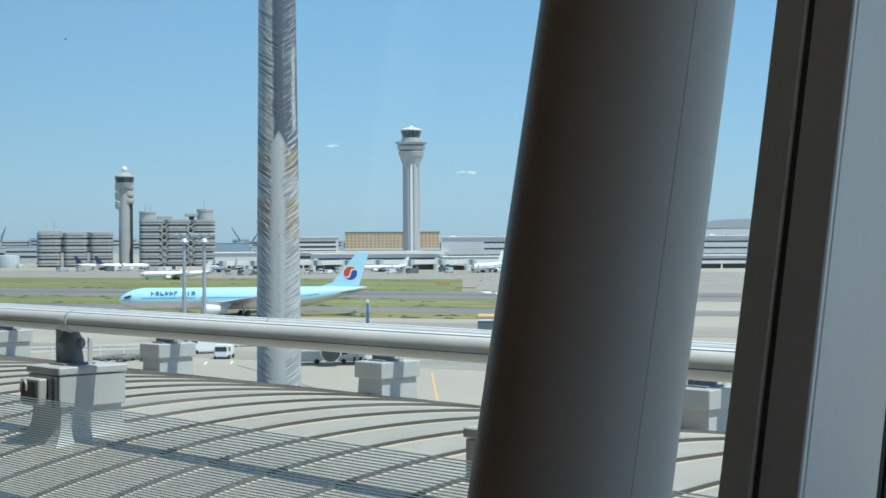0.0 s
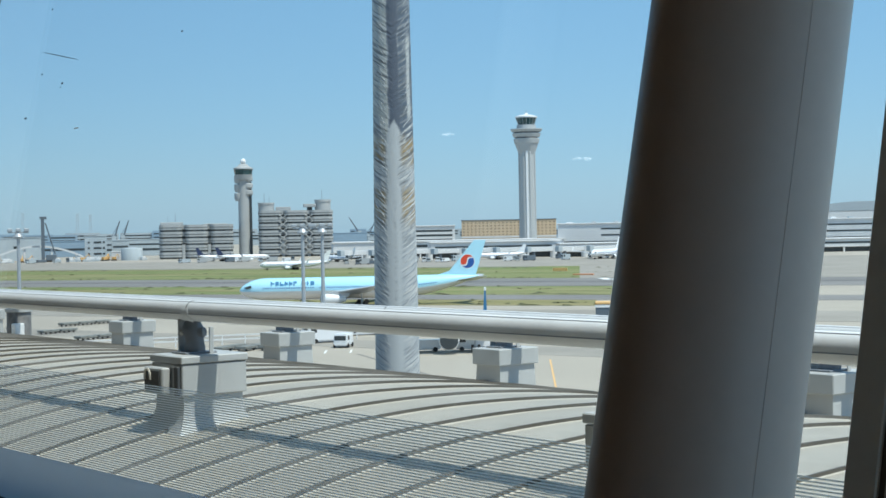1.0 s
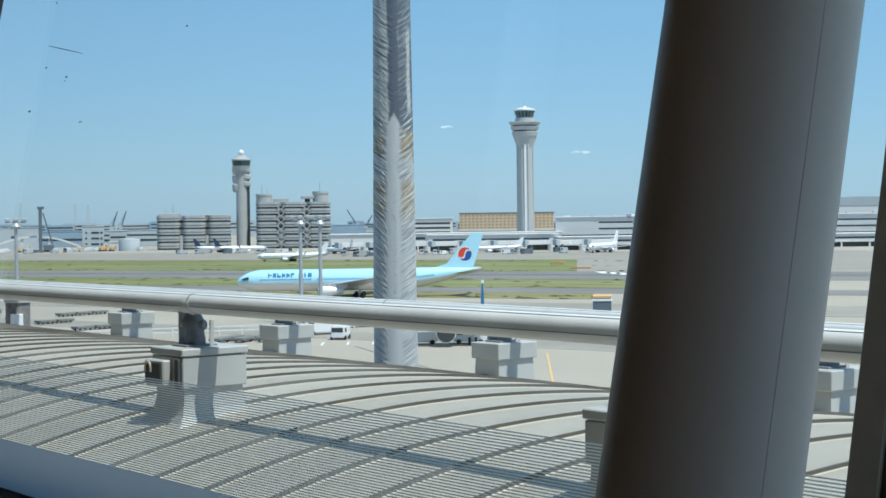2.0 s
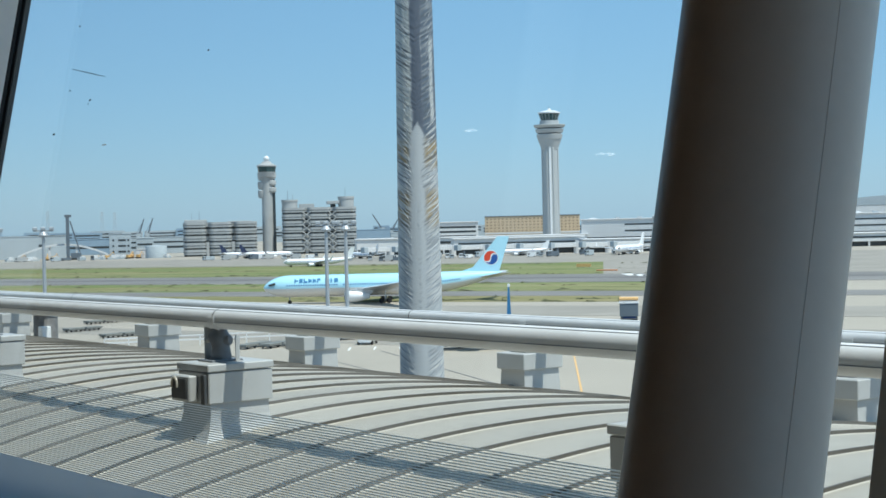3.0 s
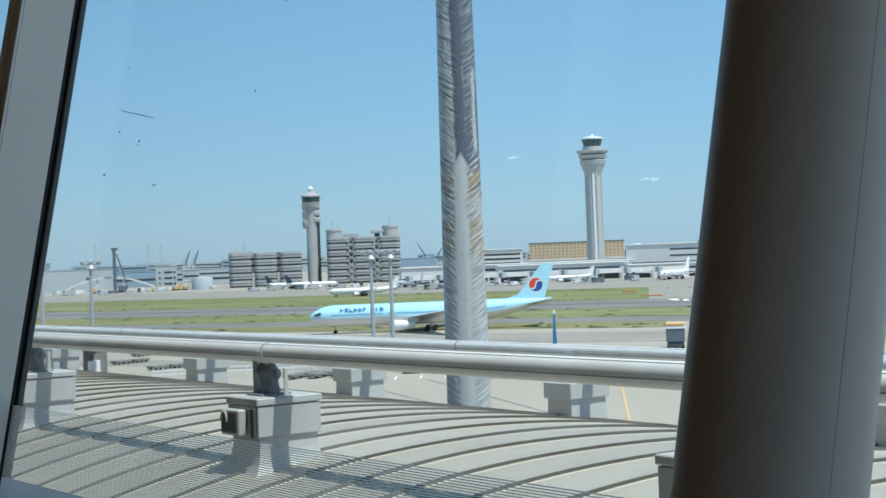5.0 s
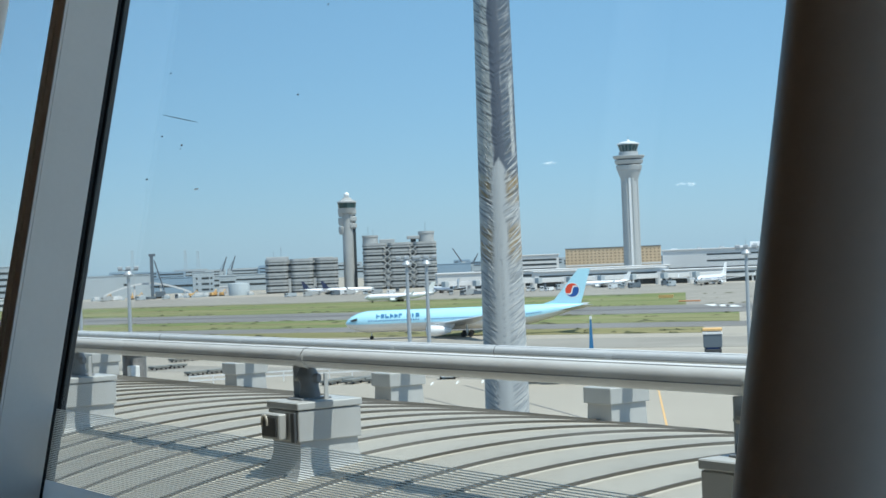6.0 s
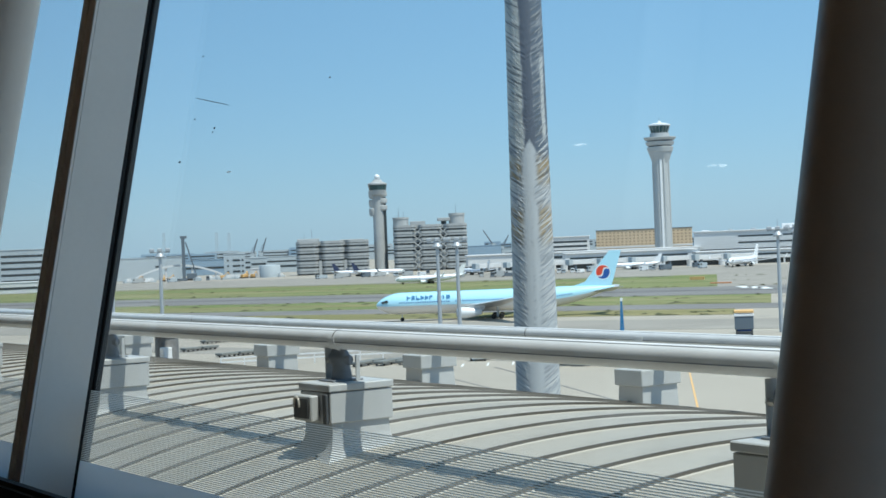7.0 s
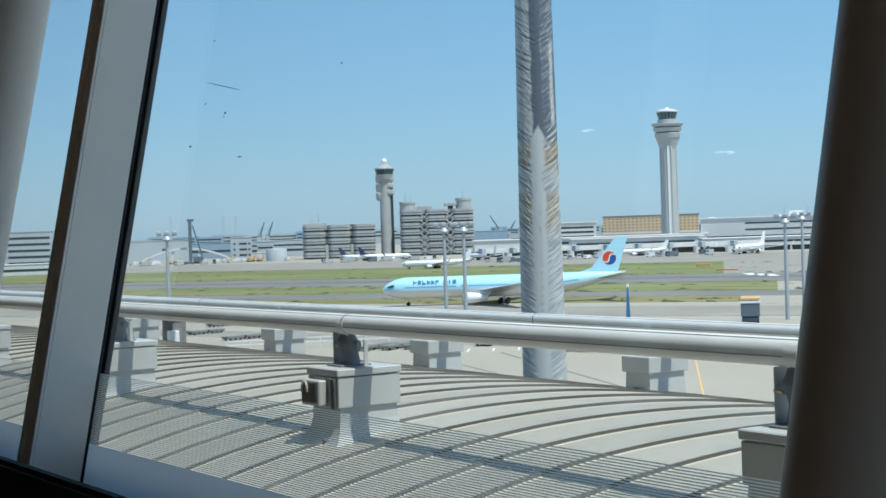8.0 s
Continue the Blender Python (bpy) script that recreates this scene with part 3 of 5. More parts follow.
def leaned(bm, lean=LEAN):
    """Leans a body that was built upright at the glass (y = 0, z = 0 at 19.2 m) out with the facade."""
    for v in bm.verts:
        v.co.y += lean * v.co.z
    return bm


def mullion(x):
    m = thing("window_mullion", pose(x, GLASS_Y, 19.2), "leaning pale aluminium window mullion with black gasket", "mullion", "window mullions")
    z0, z1 = SILL - 19.2, TOP - 19.2
    part("cover", leaned(box(-0.162, 0.0, -0.256, -0.018, z0, z1, 0.003)), "mullion", m)
    part("gasket", leaned(box(-0.160, -0.003, -0.018, -0.0005, z0, z1)), "rubber", m, "black rubber gasket")
    part("outer_gasket", leaned(box(-0.155, -0.005, 0.013, 0.022, z0, z1, 0.002)), "rubber", m, "black outer gasket behind the glass")
    part("outer_cap", leaned(box(-0.150, -0.010, 0.022, 0.046, z0, z1, 0.004)), "cap", m, "dark grey outer cap")
    part("inner_strip", leaned(box(-0.1666, -0.099, -0.2703, -0.256, z0, z1, 0.003)), "olive", m, "bronze inner strip")
    part("inner_strip", leaned(box(-0.083, 0.0, -0.2703, -0.256, z0, z1, 0.003)), "mullion", m, "grey inner strip")
    part("inner_groove", leaned(box(-0.099, -0.083, -0.262, -0.256, z0, z1)), "groove", m)
    return m


for x in MULLION_X:
    mullion(x)
FRIT_TOP = 18.603
for k, (a, b) in enumerate(zip(MULLION_X, MULLION_X[1:])):
    w = thing("window_%d" % (k + 1), pose(0, GLASS_Y, 19.2), "large clear leaning window pane with fine white printed lines low down", "window", kind="structure")
    g = part("pane", leaned(box(a - 0.02, b - 0.14, 0.0, 0.012, SILL - 19.2, TOP - 19.2)), "pane", w)
    g.visible_shadow = False
    bm = bmesh.new()
    n = 0
    z = FRIT_TOP
    while z > 18.302:
        zz = z - 19.2
        box(a - 0.002, b - 0.16, -0.0030, -0.0015, zz - 0.00165, zz + 0.00165, bm=bm)
        z -= 0.0075
    part("printed_lines", leaned(bm), "frit", w, "fine white printed lines")
    part("printed_band", leaned(box(a - 0.002, b - 0.162, -0.0035, -0.0015, SILL - 19.2, 18.297 - 19.2)), "grey_frit", w, "solid grey printed band along the bottom")


def column(x, y, r, label):
    c = thing("steel_column", pose(x, y, 19.2), label, "column", "leaning columns")
    z0, z1 = FLOOR - 19.2, TOP - 19.2
    part("shaft", leaned(lathe([(r, z0), (r, z1)], 64), COLUMN_LEAN), "column", c, smooth=40)
    part("base_collar", leaned(lathe([(r + 0.04, z0), (r + 0.04, z0 + 0.06), (r + 0.004, z0 + 0.09)], 48), COLUMN_LEAN), "mullion", c, smooth=30)
    part("weld_seam", leaned(rod((r * 0.97, -r * 0.24, z0 + 0.1), (r * 0.97, -r * 0.24, z1), 0.0004, seg=6), COLUMN_LEAN), "column", c)
    return c


column(-1.142, 1.30, 0.1052, "smooth grey painted round steel column leaning outwards")
column(-4.57, 1.30, 0.1052, "smooth grey painted round steel column leaning outwards")


# dust specks and a scratch on the pane between the two columns
bay = bpy.data.objects["window_3"]


def on_glass(x, z, w, h, turn=0.0):
    bm = bmesh.new()
    lathe([(0.3, -0.0005), (1.0, 0.0), (0.3, 0.0005)], 10, bm, pose(0, 0, 0, 90, 0, 0))
    for v in bm.verts:
        v.co = Vector((v.co.x * w, v.co.y, v.co.z * h))
        v.co = pose(0, 0, 0, 0, turn, 0) @ v.co + Vector((x, -0.0018, z - 19.2))
    return leaned(bm)


for x, z, w, h in ((-6.12, 19.595, 0.012, 0.004), (-5.82, 19.715, 0.010, 0.004), (-6.03, 19.77, 0.008, 0.003), (-4.89, 19.82, 0.007, 0.003), (-6.04, 20.04, 0.008, 0.003), (-4.76, 20.13, 0.006, 0.003), (-5.83, 19.70, 0.006, 0.0025)):
    part("dust_speck", on_glass(x, z, w, h), "groove", bay, "small dark speck of dirt")
part("dust_speck", on_glass(-5.62, 19.523, 0.022, 0.003), "frit", bay, "small pale fleck")
part("scratch", on_glass(-5.88, 19.831, 0.19, 0.0016, 10.5), "gutter", bay, "fine grey scratch in the glass")


# ---- far things ----
def control_tower():
    t = thing("control_tower", facing(48.07, 1290, tall=0.985), "tall slender pale grey control tower with flared top", "tower")
    part("shaft", lathe([(7.4, 0), (7.0, 40), (6.8, 80), (6.8, 84)], 24), "tower", t, smooth=25)
    for k in range(8):
        a = 2 * math.pi * (k + 0.5) / 8
        part("rib", box(-0.8, 0.8, -0.5, 0.5, 4, 84, 0.2), "tower", t).matrix_local = pose(7.0 * math.cos(a), 7.0 * math.sin(a), 0, 0, 0, math.degrees(a) + 90)
    part("flare", lathe([(6.9, 81.5), (7.6, 84.5), (9.6, 90.2), (9.7, 90.9)], 24), "tower", t, smooth=25)
    part("lower_ring", lathe([(9.7, 90.6), (10.1, 91.0), (10.9, 94.6), (10.4, 95.0), (9.4, 95.1)], 32), "tower", t, smooth=25)
    part("ring_gap", lathe([(9.5, 94.9), (9.5, 96.2)], 32), "shade", t, smooth=25)
    part("middle_ring", lathe([(10.2, 95.9), (11.0, 96.4), (11.9, 99.0), (11.5, 99.4), (10.4, 99.5)], 32), "tower", t, smooth=25)
    part("ring_gap", lathe([(10.3, 99.3), (10.3, 100.5)], 32), "shade", t, smooth=25)
    part("upper_ring", lathe([(10.8, 100.2), (12.0, 100.6), (13.3, 102.5), (13.2, 103.0), (11.0, 103.2)], 32), "tower", t, smooth=25)
    part("service_strip", box(-0.9, 0.9, -7.5, -6.9, 4, 86, 0.1), "air_white", t, "white service strip")
    part("drum", lathe([(8.0, 102.8), (8.0, 106.4)], 32), "tower", t, smooth=25)
    part("cab_glass", lathe([(6.6, 106.2), (8.6, 112.6)], 16), "teal", t)
    for k in range(16):
        a = 2 * math.pi * k / 16
        part("cab_post", rod((6.65 * math.cos(a), 6.65 * math.sin(a), 106.2), (8.65 * math.cos(a), 8.65 * math.sin(a), 112.6), 0.16, seg=5), "tower", t)
    part("cab_roof", lathe([(9.2, 112.4), (9.3, 113.4), (5.5, 114.8), (1.5, 115.4), (1.0, 116.8)], 32), "air_white", t, smooth=25)
    part("antenna", rod((0, 0, 116), (0, 0, 119), 0.12), "crane", t)


def old_tower():
    t = thing("old_control_tower", facing(58.53, 1245), "old grey concrete control tower with stacked side pods", "tower")
    part("shaft", lathe([(4.5, 0), (4.4, 62)], 20), "old", t, smooth=30)
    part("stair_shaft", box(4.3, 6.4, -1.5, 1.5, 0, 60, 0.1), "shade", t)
    for k, z in enumerate((50.5, 56.0, 61.5)):
        part("pod", lathe([(3.4, z - 1.2), (4.4, z), (4.4, z + 2.6), (3.8, z + 3.2)], 20, None, Matrix.Translation((3.0, 0, 0))), "old", t, smooth=30)
    for k, z in enumerate((47.0, 54.0, 61.0)):
        part("pod", lathe([(2.4, z - 2.0), (3.2, z), (3.2, z + 4.0), (2.6, z + 4.4)], 16, None, Matrix.Translation((-4.2, 0, 0))), "old", t, smooth=30)
    part("drum", lathe([(6.2, 62), (7.2, 66)], 24), "old", t, smooth=30)
    part("cab_glass", lathe([(6.8, 65.8), (7.6, 70.4)], 12), "teal", t)
    part("cab_roof", lathe([(7.9, 70.2), (7.8, 71.2), (4.5, 72.6), (3.0, 74.5)], 24), "old", t, smooth=30)
    part("radar_dome", lathe([(0.8, 74.2), (2.0, 75.2), (2.4, 76.6), (1.9, 78.0), (0.6, 78.8), (0.05, 79.0)], 20), "air_white", t, smooth=60)


def bay_block(name, m, label, bays, bay_w, depth, floors, floor_h, extras):
    """A block of rounded bays: pale bands with dark recesses between the floors."""
    t = thing(name, m, label, "building")
    for b in range(bays):
        x0 = b * (bay_w + 2.0)
        ring = arc_pts(x0 + 4.2, -depth / 2 + 4.2, 4.2, 180, 270, 8) + arc_pts(x0 + bay_w - 4.2, -depth / 2 + 4.2, 4.2, 270, 360, 8) + [(x0 + bay_w, depth / 2), (x0, depth / 2)]
        cx, inner = x0 + bay_w / 2, []
        for x, y in ring:
            inner.append((cx + (x - cx) * 0.955, y * 0.95))
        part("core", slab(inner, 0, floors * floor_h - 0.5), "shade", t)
        for f in range(floors):
            part("floor_band", slab(ring, f * floor_h + 1.45, (f + 1) * floor_h), "old", t)
            part("ledge", slab([(cx + (x - cx) * 1.012, y * 1.012) for x, y in ring], (f + 0.55) * floor_h, (f + 0.55) * floor_h + 0.35), "shade", t)
            part("railing", slab(inner, f * floor_h + 0.55, f * floor_h + 0.80), "far_grey", t)
            if b < bays - 1:
                part("link_band", box(x0 + bay_w - 1.5, x0 + bay_w + 3.5, -depth / 2 + 4.6, -depth / 2 + 6.2, f * floor_h + 1.9, (f + 1) * floor_h - 0.3), "old", t)
        if b < bays - 1:
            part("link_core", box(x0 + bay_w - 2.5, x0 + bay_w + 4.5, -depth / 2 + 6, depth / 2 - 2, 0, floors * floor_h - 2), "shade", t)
            part("link_shaft", box(x0 + bay_w - 0.2, x0 + bay_w + 2.2, -depth / 2 + 2.0, -depth / 2 + 4.4, 0, floors * floor_h * 0.42, 0.1), "old", t)
    for name2, args, material in extras:
        part(name2, args, material, t)
    return t


control_tower()
old_tower()
bay_block("round_bay_office", facing(61.62, 1245, tall=0.94), "low grey concrete office block with rounded bays and dark window bands", 3, 18.0, 26, 5, 5.7, [
    ("roof_drum", box(1, 19, -6, 6, 28.3, 30.8, 0.3), "old"), ("roof_house", box(35, 54, -9, 6, 28.3, 29.2, 0.3), "old"), ("roof_mast", rod((13, 0, 30), (13, 0, 39), 0.18, 0.1, 6), "crane"), ("roof_mast", rod((7, 0, 30), (7, 0, 36), 0.12, 0.08, 6), "crane")])
rb = bay_block("round_bay_office", facing(58.02, 1245), "tall grey concrete office block with rounded bays and cross-braced links", 3, 18.4, 26, 7, 5.25, [
    ("roof_drum", lathe([(6.2, 36.2), (6.2, 41.6), (6.6, 41.8), (6.6, 43.2)], 24, None, Matrix.Translation((6.5, -3, 0))), "old"),
    ("roof_drum", lathe([(6.2, 36.2), (6.2, 43.0), (6.6, 43.2), (6.6, 45.0)], 24, None, Matrix.Translation((51.5, -3, 0))), "old"),
    ("roof_house", box(14, 26, -7, 5, 36.2, 39.7, 0.3), "old"), ("roof_house", box(36, 46, -8, 5, 39.2, 41.7, 0.3), "old"), ("roof_leg", box(39, 43, -4, 4, 36.2, 39.4), "shade"),
    ("roof_mast", rod((5, 0, 42), (5, 0, 51), 0.18, 0.1, 6), "crane"), ("roof_mast", rod((9, 0, 42), (9, 0, 48), 0.14, 0.1, 6), "crane"), ("roof_mast", rod((51, 0, 44), (51, 0, 53), 0.18, 0.1, 6), "crane")])
for b in range(2):
    xc = 18.4 + 1.0 + b * 20.4
    for f in range(6):
        for s in (-1, 1):
            part("brace", rod((xc - s * 3.2, -13.3, f * 5.25 + 2.2), (xc + s * 3.2, -13.3, f * 5.25 + 7.2), 0.42, seg=6), "old", rb)


def terminal(name, m, label, w, depth, h, bands, base_h=0.0, cat="building"):
    """A long terminal block; bands: (x0, x1, z0, z1) of its dark window strips."""
    t = thing(name, m, label, cat)
    part("wall", box(0, w, 0, depth, base_h, h, 0.2), "terminal", t)
    part("roof_edge", box(-0.6, w + 0.6, -0.8, depth, h, h + 0.9, 0.15), "terminal", t)
    for x0, x1, z0, z1 in bands:
        part("window_strip", box(x0, x1, -0.12, 0.2, z0, z1), "shade", t)
    if base_h:
        part("ground_floor", box(1, w - 1, 3, depth - 1, 0, base_h + 0.3), "shade", t)
        n = max(2, int(w / 18))
        for i in range(n + 1):
            part("pier", box(i * w / n - 0.5 + (0.6 if i == 0 else 0) - (0.6 if i == n else 0), i * w / n + 0.5 + (0.6 if i == 0 else 0) - (0.6 if i == n else 0), 0.3, 1.8, 0, base_h + 0.2), "terminal", t)
    return t


def tan_hotel():
    d = 1340
    w = 2 * d * math.tan(radians(3.50 / 2))
    t = thing("tan_building", facing(48.78, d, tall=0.90), "long tan-coloured building with rows of small square windows", "building")
    part("wall", box(-w / 2, w / 2, 0, 18, 0, 29.4, 0.2), "tan", t)
    part("parapet", box(-w / 2 - 0.4, w / 2 + 0.4, -0.4, 18.4, 29.4, 30.0, 0.1), "crane", t)
    part("base_band", box(-w / 2, w / 2, -0.3, 0.3, 12.5, 14.2), "terminal", t)
    win = bpy.data.meshes.new("window")
    bm = box(-0.72, 0.72, -0.08, 0.25, -0.55, 0.55)
    bm.to_mesh(win)
    bm.free()
    win.materials.append(M["tan_window"])
    for r in range(5):
        for c in range(24):
            o = new("window", win)
            o.parent = t
            o.location = (-w / 2 + 2.0 + c * (w - 4.0) / 23, 0, 15.4 + r * 2.9)


tan_hotel()
terminal("terminal_building", facing(46.98, 1080, tall=0.80), "long white terminal building with dark window strips", 260, 50, 26.5,
         [(30, 250, 21.5, 22.8), (30, 250, 16.0, 17.4), (4, 256, 10.5, 11.6)], 9.0)
top = bpy.data.objects["terminal_building"]
for k in range(9):
    part("panel_joint", box(1, 259, -0.06, 0.1, 12.6 + k * 1.45, 12.75 + k * 1.45), "far_grey", top)
rnd = random.Random(9)
for k in range(16):
    x = 6 + k * 15 + rnd.uniform(-4, 4)
    part("roof_unit", box(x, x + rnd.uniform(3, 8), 8, 14, 26.5, 27.6 + rnd.uniform(0.3, 2.2), 0.1), "far_grey" if k % 3 else "air_white", top)
part("roof_sign_box", box(60, 70, 6, 9, 27.2, 31.5, 0.2), "air_white", top)
for x in (57, 73, 90):
    part("roof_mast", rod((x, 8, 27), (x, 8, 36), 0.14, 0.08, 6), "crane", top)
terminal("terminal_pier", facing(55.3, 1060, 2), "long low pale passenger pier behind the grass", 160, 30, 11.0, [(40, 152, 7.2, 9.0)], 4.2)
terminal("terminal_pier", facing(51.7, 1010, 4, tall=0.86), "long low pale passenger pier with a dark ground floor", 86, 26, 12.0, [(3, 80, 8.0, 9.4)], 4.6)
terminal("terminal_pier", facing(46.9, 1000, 6, tall=0.86), "low pale terminal front with a dark undercroft", 240, 26, 9.5, [(8, 220, 6.2, 7.6)], 3.6)
terminal("terminal_building", facing(53.6, 1300, tall=0.85), "pale terminal block with white floor bands", 64, 30, 26.0, [(2, 62, 16, 18), (2, 62, 20.5, 22.5), (2, 62, 11.5, 13.5)])
hall = thing("arched_hangar", facing(37.6, 1300, tall=0.92), "pale hangar with a shallow arched roof", "hangar")
part("wall", box(-6, 80, 0, 50, 0, 31, 0.2), "terminal", hall)
part("arched_roof", slab([(-6, 30)] + [(37 + 44 * math.cos(math.pi * (1 - i / 16)), 30 + 9 * math.sin(math.pi * i / 16)) for i in range(17)], 0, 50), "far_grey", hall).matrix_local = pose(0, 50, 0, 90, 0, 0)
for k in range(3):
    part("window_strip", box(2, 30, -0.1, 0.2, 12 + k * 5, 14 + k * 5), "shade", hall)


def airliner(name, m, label, length, paint, belly, tail_paint, group=""):
    """An airliner along its x axis, nose towards -x, wheels at z = 0."""
    t = thing(name, m, label, "airplane", group)
    L, R = length, length * 0.044
    zc = R * 1.66

    def radius(s):
        if s < 0.11:
            return R * (1 - (1 - s / 0.11) ** 2.0) ** 0.62
        if s > 0.66:
            return R * (1 - ((s - 0.66) / 0.308) ** 1.7 * 0.93)
        return R

    def centre(s):
        up = 0.0
        if s < 0.11:
            up = -0.12 * R * (1 - s / 0.11) ** 2
        if s > 0.66:
            up = 0.86 * R * ((s - 0.66) / 0.308) ** 1.5
        return zc + up

    SEG, NS = 28, 46
    stations = [0.0005 + (0.968 - 0.0005) * (i / NS) ** (1.35 if i < NS * 0.3 else 1.35) for i in range(NS + 1)]
    cut = radians(-12)
    top, bot = bmesh.new(), bmesh.new()
    for bm, a0, a1 in ((top, cut, math.pi - cut), (bot, math.pi - cut, 2 * math.pi + cut)):
        rings = []
        for s in stations:
            r, c = max(radius(s), 0.02), centre(s)
            rings.append([bm.verts.new((s * L, r * math.cos(a0 + (a1 - a0) * i / SEG), c + r * math.sin(a0 + (a1 - a0) * i / SEG))) for i in range(SEG + 1)])
        for a, b in zip(rings, rings[1:]):
            for i in range(SEG):
                bm.faces.new((a[i], b[i], b[i + 1], a[i + 1]))
    for bm in (top, bot):
        bmesh.ops.recalc_face_normals(bm, faces=bm.faces)
    body = part("fuselage", top, paint, t, smooth=60)
    part("belly", bot, belly, t, smooth=60)

    def wing(name2, root_x, tip_x, root_c, tip_c, y0, y1, z0, z1, thick, material):
        bm = bmesh.new()
        rings = []
        for k in range(5):
            q = k / 4
            x, c, y, z, th = root_x + (tip_x - root_x) * q, root_c + (tip_c - root_c) * q, y0 + (y1 - y0) * q, z0 + (z1 - z0) * q, thick * (1 - 0.7 * q)
            rings.append([bm.verts.new(v) for v in ((x, y, z), (x + 0.25 * c, y, z + th * 0.6), (x + 0.6 * c, y, z + th * 0.45), (x + c, y, z), (x + 0.6 * c, y, z - th * 0.35), (x + 0.25 * c, y, z - th * 0.45))])
        for a, b in zip(rings, rings[1:]):
            for i in range(6):
                j = (i + 1) % 6
                bm.faces.new((a[i], b[i], b[j], a[j]))
        bm.faces.new(rings[-1])
        bmesh.ops.recalc_face_normals(bm, faces=bm.faces)
        return part(name2, bm, material, t, smooth=35)

    half = L * 0.47
    for s in (-1, 1):
        w = wing("wing", 0.34 * L, 0.58 * L, 0.165 * L, 0.035 * L, s * R * 0.6, s * half, zc - R * 0.55, zc + R * 0.55, 0.018 * L, "silver")
        bmw = bmesh.new()
        slab([(0.585 * L, 0), (0.618 * L, 0), (0.645 * L, 2.2), (0.63 * L, 2.2)], -0.08, 0.08, bmw)
        wl = part("winglet", bmw, "wordmark" if tail_paint == "sky_blue" else tail_paint, t)
        wl.matrix_local = Matrix.Translation((0, s * half, zc + R * 0.55)) @ pose(0, 0, 0, 90 - s * 12, 0, 0)
        wing("stabilizer", 0.872 * L, 0.965 * L, 0.085 * L, 0.035 * L, s * R * 0.25, s * L * 0.148, zc + R * 0.45, zc + R * 0.9, 0.008 * L, "silver")
        ye = s * L * 0.148
        prof = [(0.9, 0), (1.28, 0.35), (1.42, 1.3), (1.40, 2.6), (1.05, 4.6), (0.55, 6.4)]
        k = L / 63.7
        eng = part("engine", lathe([(r * k, z * k) for r, z in prof], 20, None, Matrix.Translation((0.335 * L, ye, zc - R * 0.92)) @ pose(0, 0, 0, 0, 90, 0)), "air_white", t, smooth=50)
        part("intake", lathe([(1.0 * k, -0.03 * k), (1.0 * k, 0.05 * k)], 20, None, Matrix.Translation((0.335 * L, ye, zc - R * 0.92)) @ pose(0, 0, 0, 0, 90, 0)), "shade", eng)
        part("pylon", slab([(0.36 * L, zc - R * 0.75), (0.44 * L, zc - R * 0.75), (0.46 * L, zc - R * 0.2), (0.39 * L, zc - R * 0.2)], -0.15, 0.15), "silver", t).matrix_local = Matrix.Translation((0, ye, 0)) @ pose(0, 0, 0, 90, 0, 0)
        gear = part("main_gear", rod((0.495 * L, s * L * 0.084, 0.6), (0.495 * L, s * L * 0.084, zc - R * 0.4), 0.22), "silver", t)
        for dx in (-0.95, 0.95):
            for dy in (-0.45, 0.45):
                part("wheel", rod((0.495 * L + dx, s * L * 0.084 + dy - 0.22, 0.68), (0.495 * L + dx, s * L * 0.084 + dy + 0.22, 0.68), 0.66, seg=16), "tyre", gear)
    nose = part("nose_gear", rod((0.105 * L, 0, 0.5), (0.105 * L, 0, zc - R * 0.8), 0.14), "silver", t)
    for dy in (-0.32, 0.32):
        part("wheel", rod((0.105 * L, dy - 0.16, 0.52), (0.105 * L, dy + 0.16, 0.52), 0.5, seg=14), "tyre", nose)
    fin_pts = [(0.795 * L, zc + R * 0.95), (0.850 * L, zc + R * 1.35), (0.952 * L, zc + R * 4.15), (1.0 * L, zc + R * 4.15), (0.955 * L, zc + R * 0.80)]
    bm = slab(fin_pts, -0.28, 0.28)
    fin = part("tail_fin", bm, tail_paint, t)
    fin.matrix_local = pose(0, 0, 0, 90, 0, 0)
    cock = part("cockpit_window", slab([(0.022 * L, zc + R * 0.20), (0.050 * L, zc + R * 0.38), (0.052 * L, zc + R * 0.16), (0.030 * L, zc + R * 0.05)], -R * 0.86, R * 0.86), "shade", t)
    cock.matrix_local = pose(0, 0, 0, 90, 0, 0)
    win = bpy.data.meshes.new("cabin_window")
    bm = box(-0.15, 0.15, -0.04, 0.06, -0.17, 0.17)
    bm.to_mesh(win)
    bm.free()
    win.materials.append(M["livery_blue"])
    a = 0.10
    while a < 0.80:
        if not (0.30 < a < 0.32 or 0.52 < a < 0.535):
            for s in (-1, 1):
                o = new("cabin_window", win)
                o.parent = body
                o.location = (a * L, s * radius(a) * 0.995, centre(a) + R * 0.09)
        a += 0.0095 * 63.7 / L
    return t, zc, R


JET_AZ, JET_D = 54.62, 400.0
m = facing(JET_AZ, JET_D, -2) @ pose(-0.455 * 63.7, 0, 0)
jet, ZC, RR = airliner("airliner", m, "pale blue airliner with pale grey belly taxiing beyond the apron", 63.7, "sky_blue", "belly", "sky_blue")


def flat_disc(r, a0, a1, n=24):
    return [(r * math.cos(radians(a0 + (a1 - a0) * i / n)), r * math.sin(radians(a0 + (a1 - a0) * i / n))) for i in range(n + 1)]


